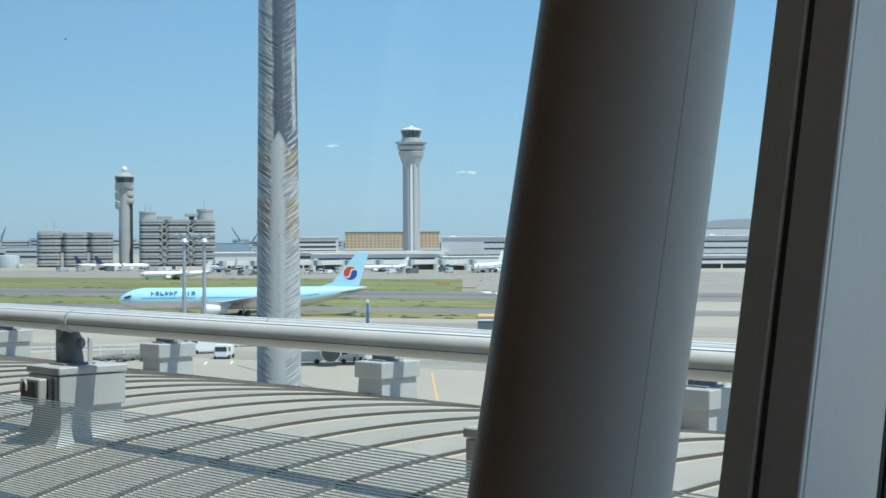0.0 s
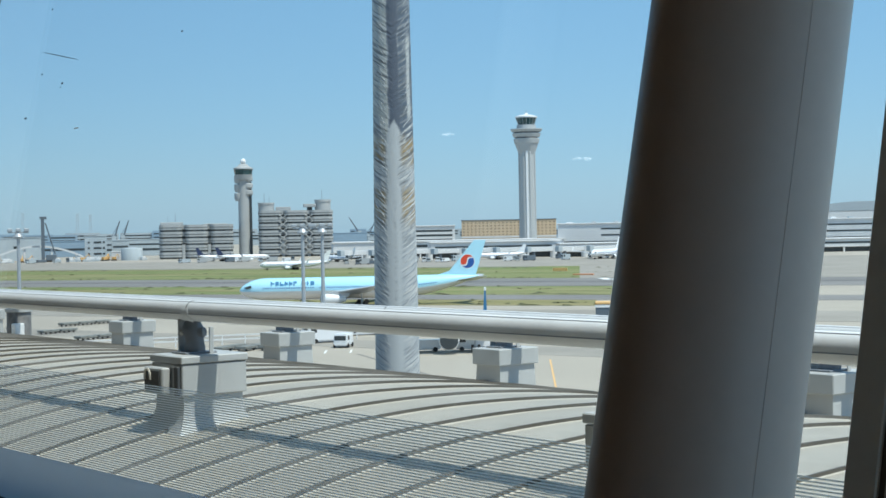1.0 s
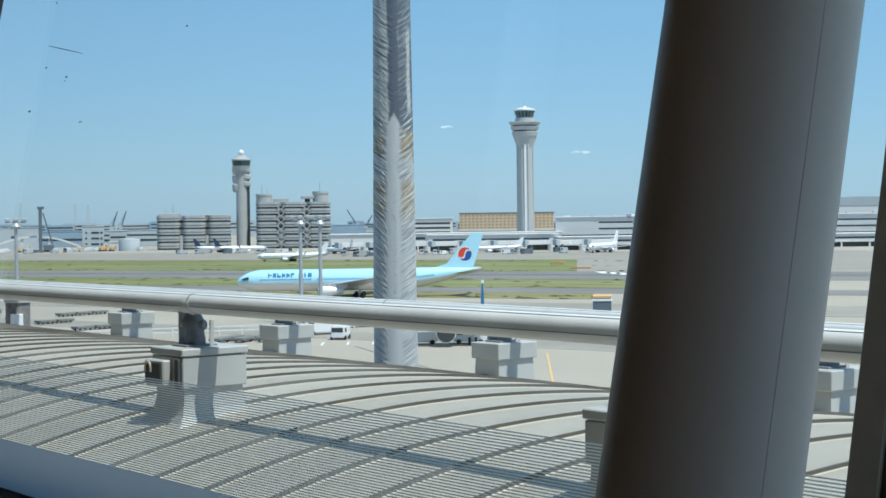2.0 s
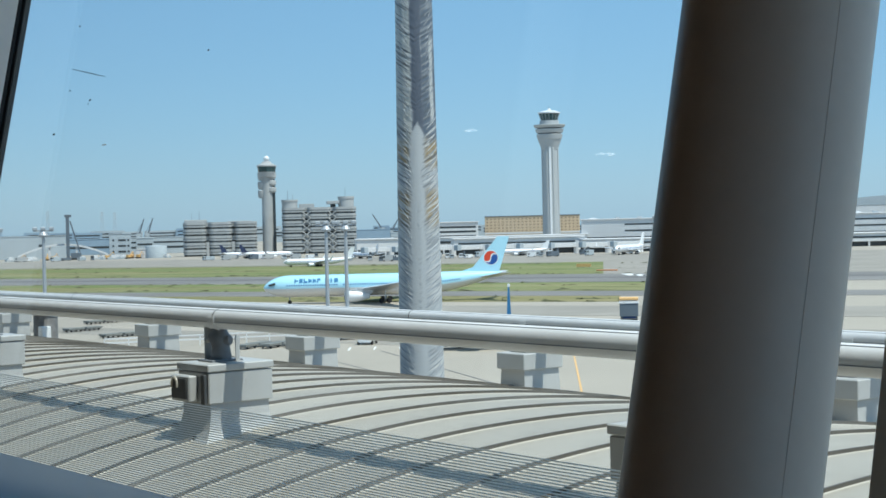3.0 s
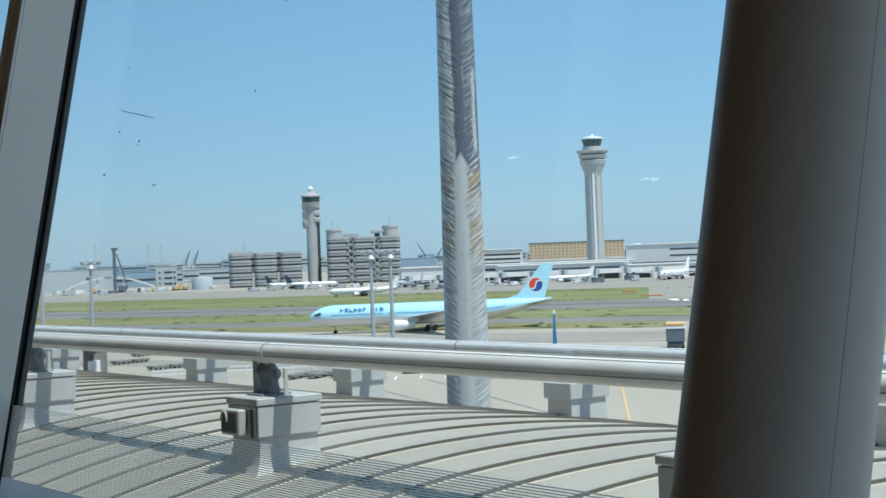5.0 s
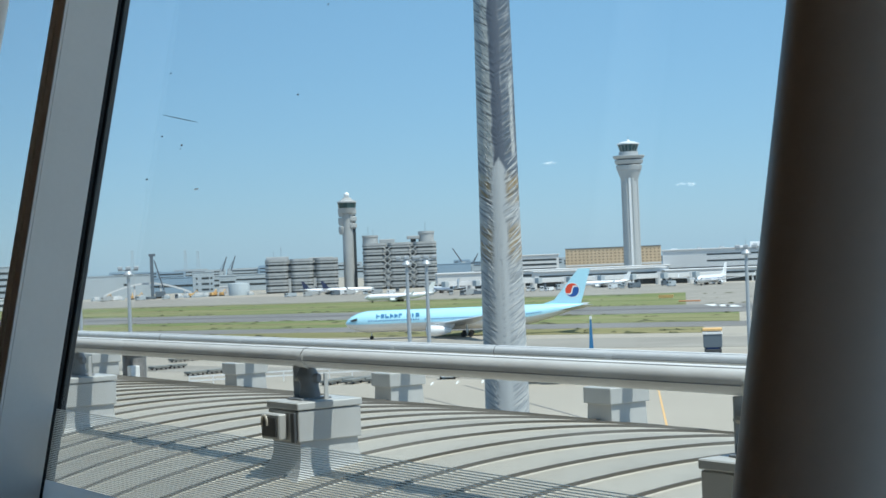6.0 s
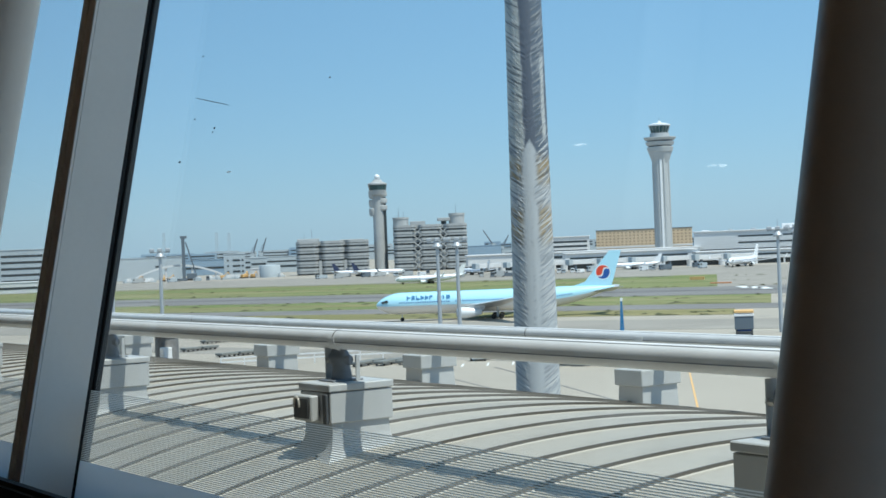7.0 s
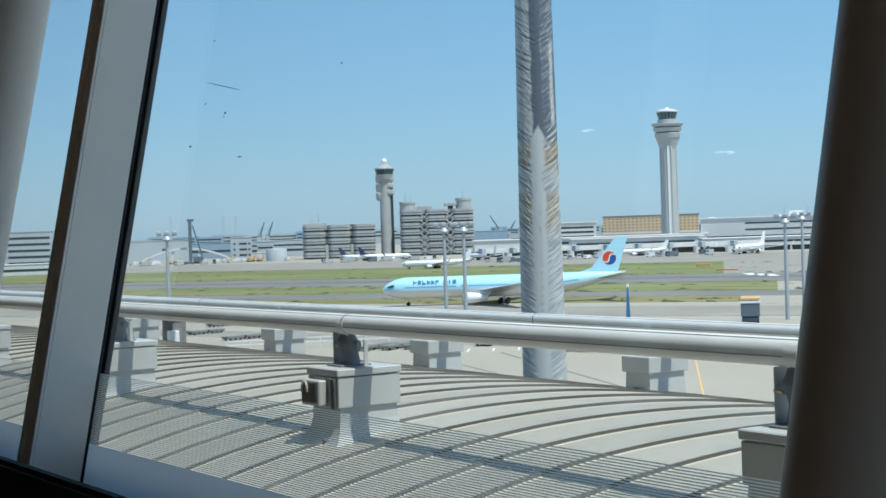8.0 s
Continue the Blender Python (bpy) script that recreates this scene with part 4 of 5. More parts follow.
# round red, white and blue emblem on both sides of the fin
fx, fz = 0.924 * 63.7, ZC + RR * 2.2
for s in (-1, 1):
    place = Matrix.Translation((fx, s * 0.29, fz)) @ pose(0, 0, 0, 90, 0, 0) @ pose(0, 0, 0, 0, 0, 32)
    swirl = [(-1.7 + 3.4 * q / 20, 0.55 * math.sin(math.pi * (-1.7 + 3.4 * q / 20) / 1.75)) for q in range(21)]
    red = [(a, c) for a, c in flat_disc(1.75, 12, 186)] + [(a * 0.97, c + 0.20) for a, c in swirl]
    blue = [(a, c) for a, c in flat_disc(1.75, 192, 366)] + [(a * 0.97, c - 0.20) for a, c in reversed(swirl)]
    for nm, pts, mt, dz in (("emblem_disc", flat_disc(1.92, 0, 360)[:-1], "air_white", 0.01), ("emblem_red", red, "livery_red", 0.03), ("emblem_blue", blue, "livery_blue", 0.03)):
        part(nm, slab(pts, -dz, dz), mt, jet).matrix_local = place
# the carrier's wordmark as plain bars, with a small round mark in it
x = 8.2
for k, wd in enumerate((1.0, 0.9, 1.0, 0.9, 0.9, 0.9, 0.0, 1.2, 0.5, 1.0)):
    if wd:
        for s in (-1, 1):
            bm = bmesh.new()
            lo, hi = ((0.44, 0.60), (0.28, 0.74), (0.50, 0.76), (0.36, 0.66), (0.28, 0.50), (0.32, 0.76))[(k * 5 + k // 4) % 6]
            for x0, x1, b0, b1 in ((x, x + 0.34, 0.28, 0.76), (x + 0.34, x + wd, lo, hi)):
                arcs = [[bm.verts.new((xx, s * RR * 1.004 * math.cos(b0 + (b1 - b0) * q / 4), ZC + RR * 1.004 * math.sin(b0 + (b1 - b0) * q / 4))) for q in range(5)] for xx in (x0, x1)]
                for q in range(4):
                    bm.faces.new((arcs[0][q], arcs[1][q], arcs[1][q + 1], arcs[0][q + 1]))
            part("livery_bar", bm, "wordmark", jet)
    x += max(wd, 0.7) + 0.22

# second airliner across the grass and those parked at the piers
airliner("airliner", facing(56.65, 800, 6) @ pose(-19, 0, 0), "white narrow-body airliner with white tail taxiing behind the grass", 37.0, "air_white", "air_white", "air_white")
airliner("airliner", facing(59.35, 1095, 192) @ pose(-19, 0, 0), "white parked airliner with a dark tail fin", 38.0, "air_white", "air_white", "navy", "parked airliners")
airliner("airliner", facing(58.62, 1080, 192) @ pose(-19, 0, 0), "white parked airliner with a dark tail fin", 38.0, "air_white", "air_white", "navy", "parked airliners")
airliner("airliner", facing(49.2, 960, 10) @ pose(-18, 0, 0), "small white parked airliner beside the pier", 36.0, "air_white", "air_white", "air_white", "parked airliners")
airliner("airliner", facing(55.0, 980, -60) @ pose(-18, 0, 0), "small white parked airliner nose-on at the pier", 36.0, "air_white", "air_white", "air_white", "parked airliners")
airliner("airliner", facing(45.2, 930, 70) @ pose(-25, 0, 0), "white parked airliner nose-on at the terminal", 50.0, "air_white", "air_white", "air_white", "parked airliners")


def apron_lamp(az, d, h):
    t = thing("apron_lamp", facing(az, d), "slim galvanised apron lamp post with floodlights on a crossbar", "lamp post", "apron lamp posts")
    part("pole", lathe([(0.42, 0), (0.30, h - 0.4)], 12), "lamp_pole", t, smooth=40)
    part("crossbar", box(-2.0, 2.0, -0.2, 0.2, h - 0.6, h - 0.3), "lamp_pole", t)
    part("platform", lathe([(0.9, h - 1.6), (1.0, h - 1.3), (0.5, h - 0.6)], 12), "lamp_pole", t)
    for x in (-1.6, 0.0, 1.6):
        part("floodlight", box(x - 0.5, x + 0.5, -0.5, 0.3, h - 0.3, h + 0.35, 0.1), "lamp_pole", t, "grey floodlight")


for az, d, h in ((56.41, 300, 20.4), (55.69, 300, 20.4), (66.57, 320, 20.6), (68.3, 350, 20.7), (43.98, 304, 20.0), (43.38, 360, 20.5)):
    apron_lamp(az, d, h)


# ---- the far side of the airfield, from one end to the other ----
def plain_block(name, az, d, w, h, depth, material, label, strips=(), cat="building", group=""):
    t = thing(name, facing(az, d), label, cat, group)
    part("wall", box(-w / 2, w / 2, 0, depth, 0, h, 0.15), material, t)
    part("parapet", box(-w / 2 - 0.3, w / 2 + 0.3, -0.3, depth, h, h + 0.7, 0.1), material, t)
    for x0, x1, z0, z1 in strips:
        part("window_strip", box(x0, x1, -0.12, 0.2, z0, z1), "shade", t)
    return t


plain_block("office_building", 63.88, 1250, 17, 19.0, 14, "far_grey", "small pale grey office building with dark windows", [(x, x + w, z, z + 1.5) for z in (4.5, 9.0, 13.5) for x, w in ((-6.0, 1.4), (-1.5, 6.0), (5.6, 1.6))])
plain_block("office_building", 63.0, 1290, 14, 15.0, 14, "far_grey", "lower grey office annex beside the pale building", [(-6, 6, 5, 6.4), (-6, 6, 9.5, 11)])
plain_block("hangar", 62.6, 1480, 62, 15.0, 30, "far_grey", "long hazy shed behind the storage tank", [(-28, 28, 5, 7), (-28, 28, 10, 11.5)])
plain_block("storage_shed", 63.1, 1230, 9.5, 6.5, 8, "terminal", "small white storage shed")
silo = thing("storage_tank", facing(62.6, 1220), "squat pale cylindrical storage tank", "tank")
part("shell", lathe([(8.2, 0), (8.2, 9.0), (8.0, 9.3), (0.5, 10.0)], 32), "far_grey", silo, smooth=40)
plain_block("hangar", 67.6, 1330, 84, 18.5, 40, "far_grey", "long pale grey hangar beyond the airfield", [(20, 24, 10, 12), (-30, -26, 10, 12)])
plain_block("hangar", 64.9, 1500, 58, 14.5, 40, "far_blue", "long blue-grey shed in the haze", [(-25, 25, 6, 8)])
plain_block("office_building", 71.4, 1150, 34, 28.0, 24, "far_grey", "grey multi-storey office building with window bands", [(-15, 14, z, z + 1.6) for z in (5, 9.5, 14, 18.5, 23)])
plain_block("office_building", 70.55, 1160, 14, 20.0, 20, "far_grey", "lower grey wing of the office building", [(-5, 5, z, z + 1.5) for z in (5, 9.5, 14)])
plain_block("hangar", 71.5, 1000, 60, 6.5, 20, "terminal", "long low white shed in front of the offices", [(-28, 26, 2.5, 4.0)])
# the low arched bridge and the drilling rig beside it
bridge = thing("arched_walkway", facing(65.8, 1240), "long low arched pale walkway roof", "bridge")
bm = bmesh.new()
prev = None
for i in range(25):
    q = i / 24
    x, z = -36 + 68 * q, 2.6 + 8.6 * math.sin(math.pi * q) ** 0.9
    ring = [bm.verts.new(v) for v in ((x, -3, z), (x, 3, z), (x, 3, z + 1.5), (x, -3, z + 1.5))]
    if prev:
        for k in range(4):
            bm.faces.new((prev[k], ring[k], ring[(k + 1) % 4], prev[(k + 1) % 4]))
    else:
        bm.faces.new(ring)
    prev = ring
bm.faces.new(prev)
bmesh.ops.recalc_face_normals(bm, faces=bm.faces)
part("deck", bm, "terminal", bridge)
for q in (0.08, 0.35, 0.65, 0.92):
    x, z = -36 + 68 * q, 2.6 + 8.6 * math.sin(math.pi * q) ** 0.9
    part("pier", box(x - 0.8, x + 0.8, -2, 2, 0, z + 0.1, 0.1), "terminal", bridge)
rig = thing("piling_rig", facing(65.72, 1230), "tall dark piling rig with a raking stay", "crane")
part("leader", box(-1.3, 1.3, -1.0, 1.0, 0, 33.5, 0.1), "crane", rig)
part("head", box(-2.2, 3.0, -1.2, 1.2, 33.0, 35.0, 0.1), "crane", rig)
part("stay", rod((2.0, 0, 30), (9.0, 0, 6), 0.6, seg=6), "crane", rig)
part("cab", box(2, 10, -2, 2, 1.2, 5.5, 0.2), "crane", rig)
part("track", box(0.5, 11, -2.4, 2.4, 0, 1.3, 0.2), "tyre", rig)


def lattice_mast(az, d, h, w, label):
    t = thing("radio_mast", facing(az, d), label, "mast", "far masts")
    for sx in (-1, 1):
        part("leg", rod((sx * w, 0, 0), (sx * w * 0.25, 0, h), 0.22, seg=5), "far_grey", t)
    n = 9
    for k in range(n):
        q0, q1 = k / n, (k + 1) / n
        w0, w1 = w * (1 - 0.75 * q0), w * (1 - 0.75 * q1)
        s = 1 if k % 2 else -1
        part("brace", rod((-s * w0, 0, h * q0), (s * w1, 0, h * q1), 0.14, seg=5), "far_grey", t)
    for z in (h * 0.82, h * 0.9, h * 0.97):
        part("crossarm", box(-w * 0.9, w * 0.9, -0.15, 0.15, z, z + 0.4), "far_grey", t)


for az, d, h in ((64.5, 1800, 45), (64.05, 1800, 44), (66.4, 1800, 47), (59.95, 2200, 30)):
    lattice_mast(az, d, h, 2.6, "thin lattice mast in the haze")


def jib_crane(az, d, h, lean, label):
    t = thing("harbour_crane", facing(az, d), label, "crane", "far cranes")
    part("base", box(-4, 4, -4, 4, 0, h * 0.45, 0.3), "crane", t)
    part("jib", rod((0, 0, h * 0.42), (lean, 0, h), 1.3, 0.7, 6), "crane", t)
    part("tie", rod((-3, 0, h * 0.5), (lean * 0.9, 0, h * 0.93), 0.3, seg=5), "crane", t)
    part("cab", box(-2.5, 2.5, -4.4, -2, h * 0.40, h * 0.52), "far_grey", t)


for az, d, h, lean in ((63.22, 1900, 37, 7), (62.9, 1950, 38, 7), (54.3, 2100, 38, -14), (54.0, 2100, 30, 9), (53.3, 2200, 34, 4)):
    jib_crane(az, d, h, lean, "dark harbour crane with a raised jib")
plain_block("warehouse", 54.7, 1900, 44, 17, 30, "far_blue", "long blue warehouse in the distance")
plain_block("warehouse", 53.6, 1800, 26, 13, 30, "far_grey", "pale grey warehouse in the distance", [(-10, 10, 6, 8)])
# the skyline's haze sits in the wall colours themselves
rnd = random.Random(11)
for k in range(46):
    az = 34 + k * 0.86 + rnd.uniform(-0.3, 0.3)
    d = rnd.uniform(2400, 3400)
    w = rnd.uniform(25, 70)
    h = 19.2 + d * math.tan(radians(rnd.uniform(-0.10, 0.16)))
    t = thing("distant_building", facing(az, d), "hazy blue-grey building on the far shore", "building", "skyline buildings")
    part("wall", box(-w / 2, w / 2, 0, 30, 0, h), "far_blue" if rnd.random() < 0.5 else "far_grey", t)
    for r in range(2):
        part("window_strip", box(-w * 0.42, w * 0.42, -0.3, 0.3, h * (0.5 + 0.25 * r), h * (0.5 + 0.25 * r) + 2.2), "shade", t)


# ---- vehicles and marks on the far apron ----
def van(name, m, label, w, h, l, paint, cat="vehicle", group=""):
    """A boxy vehicle along its x axis."""
    t = thing(name, m, label, cat, group)
    part("body", box(-l / 2, l / 2, -w / 2, w / 2, 0.35, h, 0.18, seg=2), paint, t)
    part("windscreen", box(-l / 2 - 0.02, -l / 2 + 0.3, -w * 0.42, w * 0.42, h * 0.55, h * 0.88), "shade", t)
    part("side_window", box(-l / 2 + 0.5, -l / 2 + 1.6, -w / 2 - 0.02, w / 2 + 0.02, h * 0.55, h * 0.86), "shade", t)
    for sx in (-1, 1):
        for sy in (-1, 1):
            part("wheel", rod((sx * l * 0.32, sy * w * 0.5 - 0.12, 0.38), (sx * l * 0.32, sy * w * 0.5 + 0.12, 0.38), 0.38, seg=12), "tyre", t)
    return t


rnd = random.Random(3)
for k in range(44):
    az = rnd.uniform(44.2, 60.8) if k < 38 else rnd.uniform(61.5, 68)
    d = 930 - (az - 44) * 2 + rnd.uniform(-25, 25) if az < 56 else (1050 + rnd.uniform(-30, 40) if az < 61 else 1190 + rnd.uniform(-20, 20))
    van("service_vehicle", facing(az, d, rnd.choice((0, 0, 90, 30))), ("white airport service vehicle parked by the pier", "pale grey airport service vehicle by the pier", "pale blue-grey service vehicle by the pier", "small dark airport service vehicle by the pier")[k % 4], 2.4, rnd.uniform(2.2, 3.6), rnd.uniform(5, 9), ("air_white", "box", "far_grey", "crane")[k % 4], group="service vehicles")
for k in range(9):
    az = 45.3 + k * 1.15
    d = 985 - k * 2
    t = thing("boarding_bridge", facing(az, d, 35), "grey boarding bridge on legs at the pier", "boarding bridge", "boarding bridges")
    part("tunnel", box(-9, 9, -1.5, 1.5, 4.2, 7.0, 0.1), "terminal", t)
    part("cab", box(-12, -9, -2.2, 2.2, 3.8, 7.4, 0.2), "far_grey", t)
    part("leg", box(-6.5, -5.3, -0.8, 0.8, 0, 4.3), "crane", t)
    part("rotunda", lathe([(2.2, 0), (2.2, 7.4)], 14, None, Matrix.Translation((9.5, 0, 0))), "terminal", t)

# runway marks, orange barrier and yellow sign out on the grass
for az, d in ((45.23, 567), (44.87, 559), (44.53, 551)):
    t = tagged(link("runway_mark", box(-1.9, 1.9, -9.5, 9.5, 0.0, 0.12), "white_mark"), "white painted bar on the runway", "marking", "runway bars", kind="structure")
    t.matrix_world = facing(az, d, 8)
t = tagged(link("barrier", box(-4.2, 4.2, -0.8, 0.8, 0, 0.6, 0.1), "orange"), "low orange barrier on the airfield grass", "barrier")
t.matrix_world = facing(46.07, 617, -14)
sign = thing("taxiway_sign", facing(46.92, 664, -14), "yellow taxiway sign board on short legs", "sign")
part("board", box(-3.2, 3.2, -0.15, 0.15, 0.5, 1.8, 0.05), "yellow", sign)
for x in (-2.6, 0, 2.6):
    part("leg", box(x - 0.1, x + 0.1, -0.1, 0.1, 0, 0.8), "crane", sign)


# ---- the near apron ----
def mark(name, p0, p1, w, material, label):
    a, b = Vector((*p0, 0)), Vector((*p1, 0))
    m = link(name, box(0, (b - a).length, -w / 2, w / 2, -0.05, 0.03), material)
    m.matrix_world = Matrix.Translation(a) @ pose(0, 0, 0, 0, 0, math.degrees(math.atan2((b - a).y, (b - a).x)))
    return tagged(m, label, "marking", kind="structure")


mark("lead_in_line", (-165.0, 152.0), (-100.0, 94.0), 0.24, "yellow", "worn yellow stand lead-in line on the apron")
mark("lead_in_line", (-262.0, 241.0), (-240.0, 221.0), 0.4, "yellow", "worn yellow stand lead-in line on the apron")
mark("stand_line", (-196.0, 140.0), (-140.0, 118.0), 0.35, "asphalt", "dark joint line in the apron concrete")
mark("stand_line", (-190.0, 126.0), (-120.0, 104.0), 0.30, "asphalt", "dark joint line in the apron concrete")
for k in range(4):
    mark("parking_line", (-206 + k * 2.2, 141 + k * 3.4), (-201.5 + k * 2.2, 137.5 + k * 3.4), 0.3, "white_mark", "short white parking bay line on the apron")
strip("service_road", -420, 90, 196, 210, "worn_slab", "worn grey service road across the apron", "road", 0.03, lay=STANDS)
strip("stand_stain", -230, -60, 236, 252, "worn_slab", "worn darker stand surface on the apron", "apron", 0.025, lay=STANDS)


def pallet_row(az, d, turn, n):
    for k in range(n):
        t = thing("baggage_dolly", facing(az, d, turn) @ pose(k * 4.6, 0, 0), "flat dark baggage dolly parked on the apron", "dolly", "baggage dollies")
        part("deck", box(-2.0, 2.0, -1.0, 1.0, 0.42, 0.80, 0.03), "dolly", t)
        part("frame", box(-1.8, 1.8, -0.85, 0.85, 0.32, 0.43), "dark_metal", t)
        for sx in (-1, 1):
            for sy in (-1, 1):
                part("wheel", rod((sx * 1.2, sy * 0.7 - 0.08, 0.2), (sx * 1.2, sy * 0.7 + 0.08, 0.2), 0.2, seg=10), "tyre", t)
        part("tow_bar", rod((-1.8, 0, 0.36), (-2.7, 0, 0.2), 0.05, seg=6), "dark_metal", t)


pallet_row(64.3, 293, 40, 3)
pallet_row(64.9, 340, 40, 3)
pallet_row(65.6, 315, 40, 2)
for k in range(3):
    pallet_row(59.4 - k * 0.85, 254, 60, 2)
rail = thing("blast_fence", facing(59.0, 268, 12), "low pale double-rail fence on the apron", "fence")
for z in (0.9, 1.6):
    part("rail", box(-26, 26, -0.12, 0.12, z, z + 0.22), "terminal", rail)
for k in range(14):
    part("post", box(-26 + k * 4 - 0.08, -26 + k * 4 + 0.08, -0.1, 0.1, 0, 1.7), "terminal", rail)
van("tow_tractor", facing(54.98, 256, 75), "small white apron tractor with a dark cab", 2.3, 2.3, 4.2, "air_white")
van("service_vehicle", facing(55.6, 268, 20), "white high-sided apron vehicle", 2.4, 3.4, 7.5, "air_white")
van("service_vehicle", facing(54.2, 285, 10), "white apron van beside the tractor", 2.2, 2.6, 6.0, "air_white")
# the nose end of a stand: white jet engine and gear under a wing seen between pipe and roof
wing = thing("parked_jet_wing", facing(51.0, 240), "white wing of a parked jet with a dark engine intake", "airplane")
part("wing_panel", box(-9.5, 6, -3, 3, 3.6, 4.3, 0.15), "air_white", wing)
part("engine", lathe([(1.25, 0), (1.6, 0.5), (1.6, 2.6), (1.0, 4.6)], 24, None, Matrix.Translation((-0.3, -4.2, 2.2)) @ pose(0, 0, 0, -90, 0, 0)), "air_white", wing, smooth=50)
part("intake", lathe([(1.42, -0.02), (1.42, 0.12)], 24, None, Matrix.Translation((-0.3, -4.2, 2.2)) @ pose(0, 0, 0, -90, 0, 0)), "shade", wing)
part("gear_leg", rod((3.8, 0, 0.5), (3.8, 0, 3.8), 0.2), "silver", wing)
for dx in (-0.5, 0.5):
    part("wheel", rod((3.8 + dx - 0.2, 0, 0.6), (3.8 + dx + 0.2, 0, 0.6), 0.6, seg=14), "tyre", wing)
van("service_vehicle", facing(52.0, 243, 5), "white apron car with dark windows", 2.0, 1.9, 5.2, "air_white")
van("service_vehicle", facing(50.2, 243, 0), "white apron truck with equipment on the back", 2.2, 2.6, 5.4, "air_white")
# blue winglet of a parked jet that shows above the pipes
tip = thing("parked_jet_wingtip", facing(49.72, 250, tall=0.88), "blue upright winglet with white tip on a pale blue wing", "airplane")
part("winglet", slab([(-0.42, 3.6), (0.42, 3.6), (0.16, 10.4), (-0.10, 10.4)], -0.12, 0.12), "wordmark", tip).matrix_local = pose(0, 0, 0, 90, 0, 0)
part("light", box(-0.14, 0.24, -0.14, 0.14, 10.4, 11.0, 0.05), "air_white", tip)
part("wing_panel", box(-4.0, 3.0, -1.0, 9, 3.3, 3.7, 0.1), "sky_blue", tip)
part("gear_leg", rod((0, 6, 0), (0, 6, 3.4), 0.2), "silver", tip)
# lift truck with a yellow top rail
lift = thing("lift_truck", facing(45.30, 297, tall=0.88), "dark high-lift truck body with a yellow top rail", "truck")
part("chassis", box(-1.6, 1.6, -3.2, 3.2, 0.5, 1.1, 0.05), "dark_metal", lift)
part("body", box(-1.75, 1.75, -3.0, 2.6, 1.5, 4.3, 0.08), "crane", lift)
part("roof", box(-1.85, 1.85, -3.1, 2.7, 4.3, 4.75, 0.06), "air_white", lift)
part("top_rail", box(-1.8, 1.8, -3.0, 2.6, 5.0, 5.45, 0.04), "yellow", lift)
part("scissor", box(-1.2, 1.2, -2.4, 2.0, 1.0, 1.6), "livery_blue", lift)
for sx in (-1, 1):
    for sy in (-2.2, 2.2):
        part("wheel", rod((sx * 1.4 - 0.2, sy, 0.5), (sx * 1.4 + 0.2, sy, 0.5), 0.5, seg=12), "tyre", lift)
# roof-edge vent drum
drum = thing("roof_vent", pose(-19.15, 8.3, roof_z(8.3) - 0.02), "stained dark grey ventilation drum at the roof edge", "vent")
part("drum", lathe([(0.155, 0), (0.155, 0.34), (0.14, 0.36)], 28), "vent", drum, smooth=40)
part("cap", lathe([(0.175, 0.34), (0.175, 0.38), (0.03, 0.41)], 28), "box", drum, smooth=30)
part("side_box", box(0.12, 0.24, -0.16, -0.03, 0, 0.20, 0.01), "air_white", drum)
part("elbow", rod((-0.14, 0, 0.12), (-0.30, 0, 0.12), 0.05), "dark_metal", drum)
part("post", rod((-0.30, 0, 0.0), (-0.30, 0, 0.44), 0.022), "box", drum, "pale upright post")


# small fair-weather clouds
def cloud(az, d, z, w, seed):
    rnd = random.Random(seed)
    bm = bmesh.new()
    for k in range(6):
        q = (k - 2.5) * 0.30 + rnd.uniform(-0.08, 0.08)
        s = max(0.25, 0.9 - abs(q) * 0.6) * rnd.uniform(0.5, 1.1)
        bmesh.ops.create_icosphere(bm, subdivisions=2, radius=1.0, matrix=Matrix.Translation((q * w, rnd.uniform(-3, 3), rnd.uniform(-0.06, 0.10) * w)) @ Matrix.Diagonal((w * 0.42 * s, w * 0.3 * s, w * 0.20 * s, 1)))
    c = link("cloud", bm, M["cloud"], smooth=180)
    c.visible_shadow = False
    c.matrix_world = facing(az, d, 0, z)
    tagged(c, "small faint white wisp of cloud", "cloud", "clouds", "stuff")


cloud(46.0, 3800, 19.2 + 3800 * math.tan(radians(2.52)), 27, 1)
cloud(50.95, 3800, 19.2 + 3800 * math.tan(radians(3.52)), 19, 2)
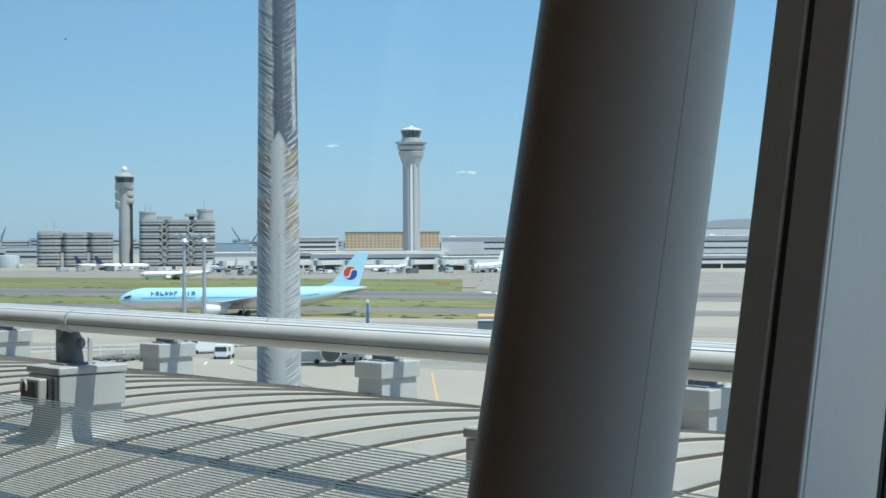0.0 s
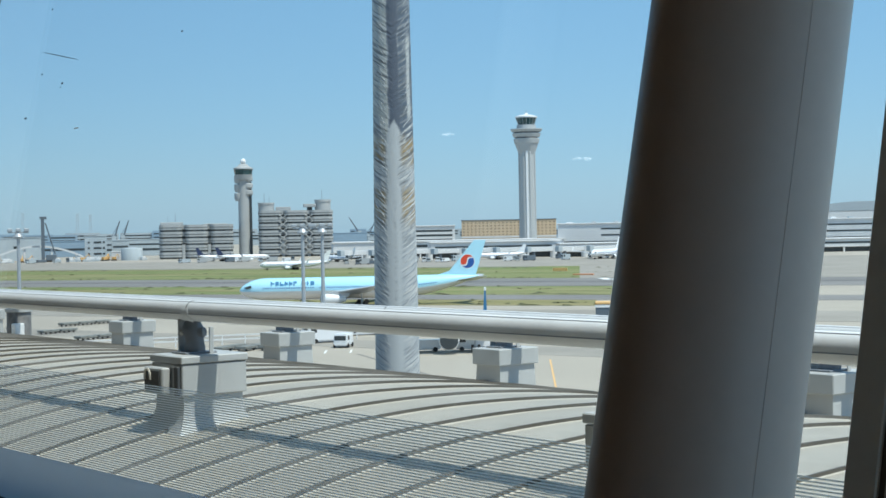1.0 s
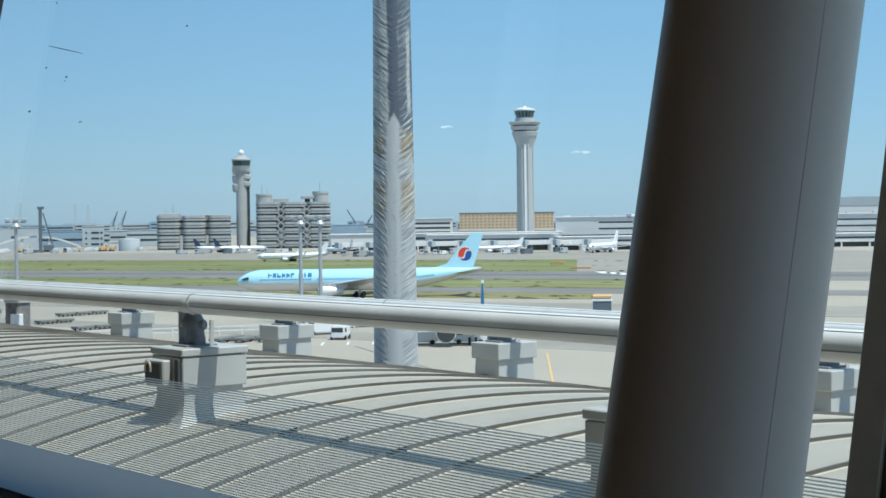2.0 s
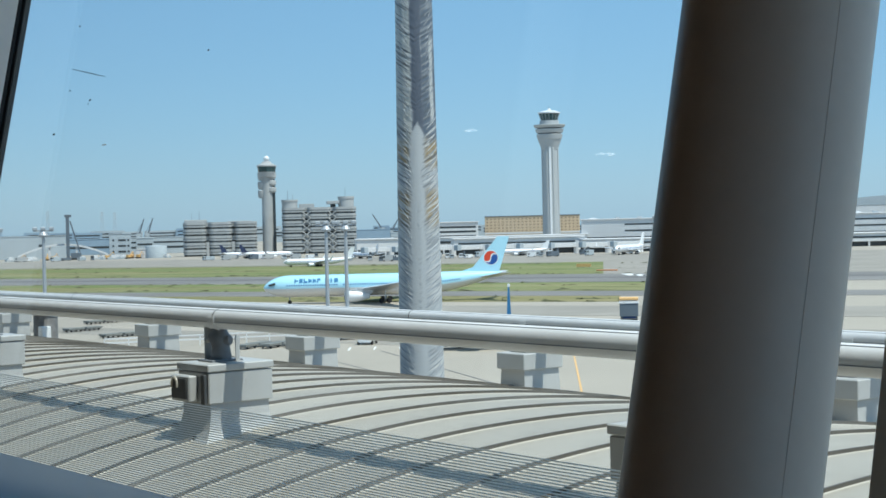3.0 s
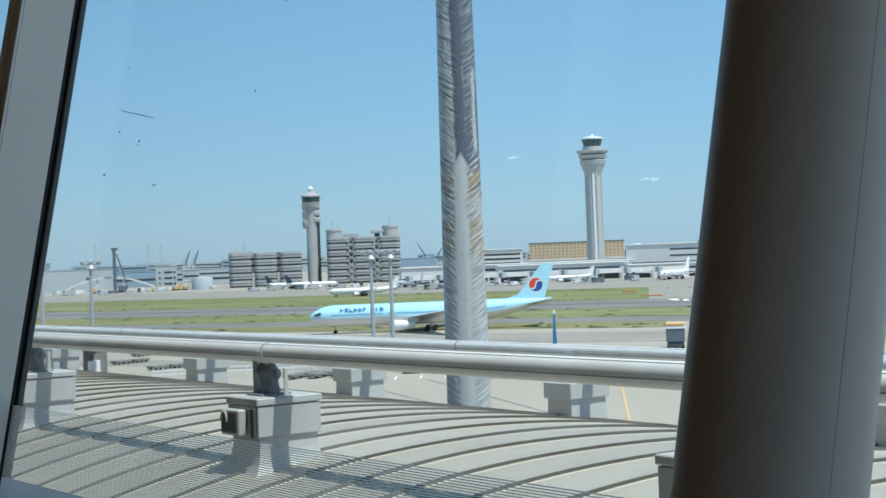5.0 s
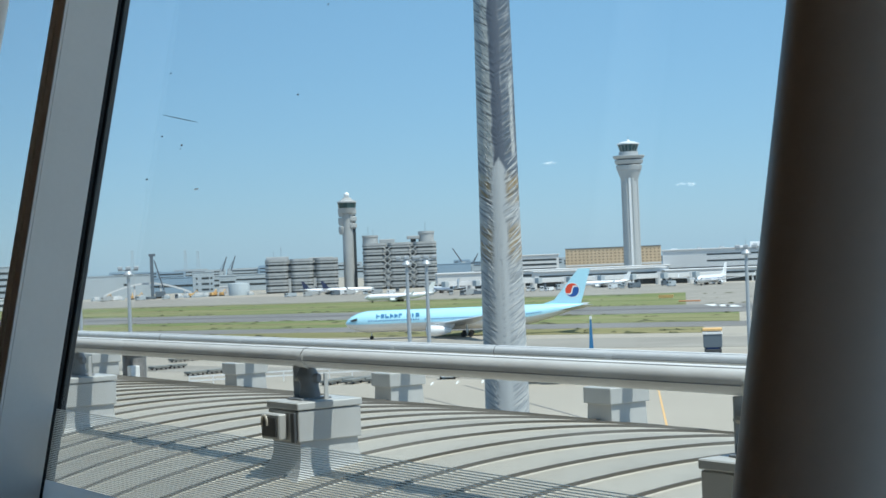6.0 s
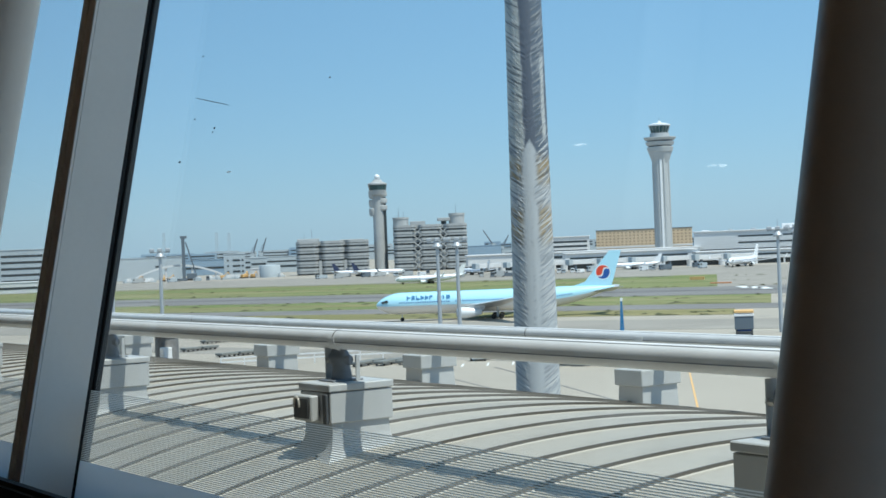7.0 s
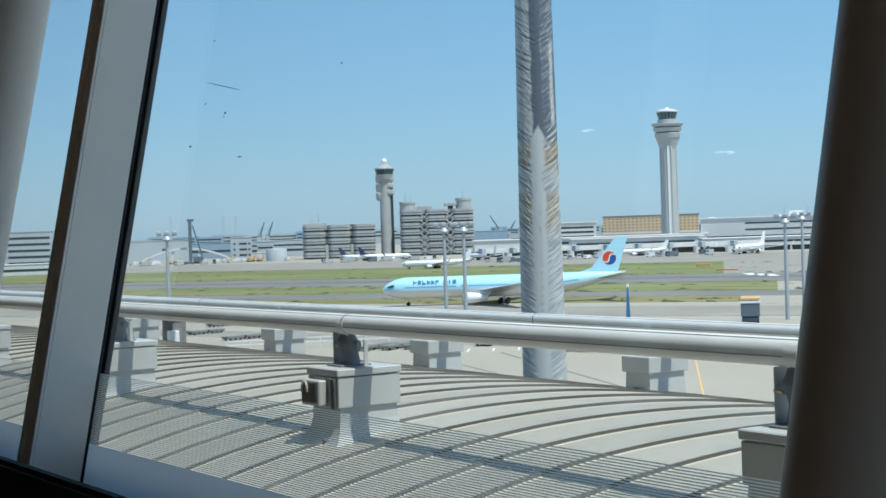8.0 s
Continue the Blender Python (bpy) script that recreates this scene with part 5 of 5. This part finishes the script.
# loose equipment by the building site
rnd = random.Random(21)
for k in range(26):
    az = rnd.uniform(62.2, 68.5)
    t = thing("site_equipment", facing(az, 1215 + rnd.uniform(-15, 20), rnd.uniform(0, 90)), "yellow construction machine with a raised arm" if k % 3 == 0 else "stacked grey building materials on the site", "equipment", "site equipment")
    if k % 3 == 0:
        part("track", box(-2.2, 2.2, -1.4, 1.4, 0, 0.9, 0.1), "tyre", t)
        part("cab", box(-1.5, 1.5, -1.2, 1.2, 0.9, 3.0, 0.1), "yellow", t)
        part("arm", rod((1.2, 0, 2.0), (5.0, 0, 5.2), 0.35, 0.25, 6), "yellow", t)
        part("dipper", rod((5.0, 0, 5.2), (7.2, 0, 2.2), 0.28, 0.2, 6), "yellow", t)
    else:
        part("stack", box(-rnd.uniform(2, 5), rnd.uniform(2, 5), -1.2, 1.2, 0, rnd.uniform(1.2, 2.6), 0.1), "far_grey", t)
        part("cover", box(-1.8, 1.8, -1.3, 1.3, 1.0, rnd.uniform(2.7, 3.4), 0.1), "terminal", t)

# low weeds along the edges of the grass
rnd = random.Random(33)
bm = bmesh.new()
for k in range(700):
    n0 = rnd.choice((359, 370, 381, 416, 421, 452, 471, 553, 560, 625, 694))
    uu, nn = rnd.uniform(-900, -120), n0 + rnd.uniform(-4, 4)
    w, h = rnd.uniform(0.8, 4.5), rnd.uniform(0.15, 0.55)
    ring = [bm.verts.new((uu + w * math.cos(a) * rnd.uniform(0.6, 1.1), nn + 0.35 * w * math.sin(a) * rnd.uniform(0.6, 1.1), 0.02)) for a in (0, 1.05, 2.1, 3.14, 4.2, 5.25)]
    tips = [bm.verts.new((uu + rnd.uniform(-0.5, 0.5) * w, nn + rnd.uniform(-0.2, 0.2) * w, h * rnd.uniform(0.7, 1.2))) for _ in range(2)]
    for i in range(6):
        bm.faces.new((ring[i], ring[(i + 1) % 6], tips[0] if i in (0, 1, 5) else tips[1]))
    bm.faces.new((ring[2], tips[1], tips[0]))
    bm.faces.new((ring[5], tips[0], tips[1]))
bmesh.ops.recalc_face_normals(bm, faces=bm.faces)
weeds = link("weeds", bm, "weed")
weeds.matrix_world = FIELD
tagged(weeds, "low dark weeds along the edges of the grass", "weeds", kind="stuff")

# black bench back under the window
bench = thing("bench", pose(-4.99, 1.9, FLOOR), "black bench with a straight back beside the window", "bench")
part("backrest", box(-4.2, 0, -0.03, 0.04, 0.42, 0.735, 0.02, seg=2), "rubber", bench)
part("seat", box(-4.2, 0, -0.50, -0.03, 0.40, 0.46, 0.015), "rubber", bench)
for x in (-4.0, -2.1, -0.2):
    part("leg", box(x - 0.03, x + 0.03, -0.42, 0.02, 0, 0.42, 0.005), "dark_metal", bench)
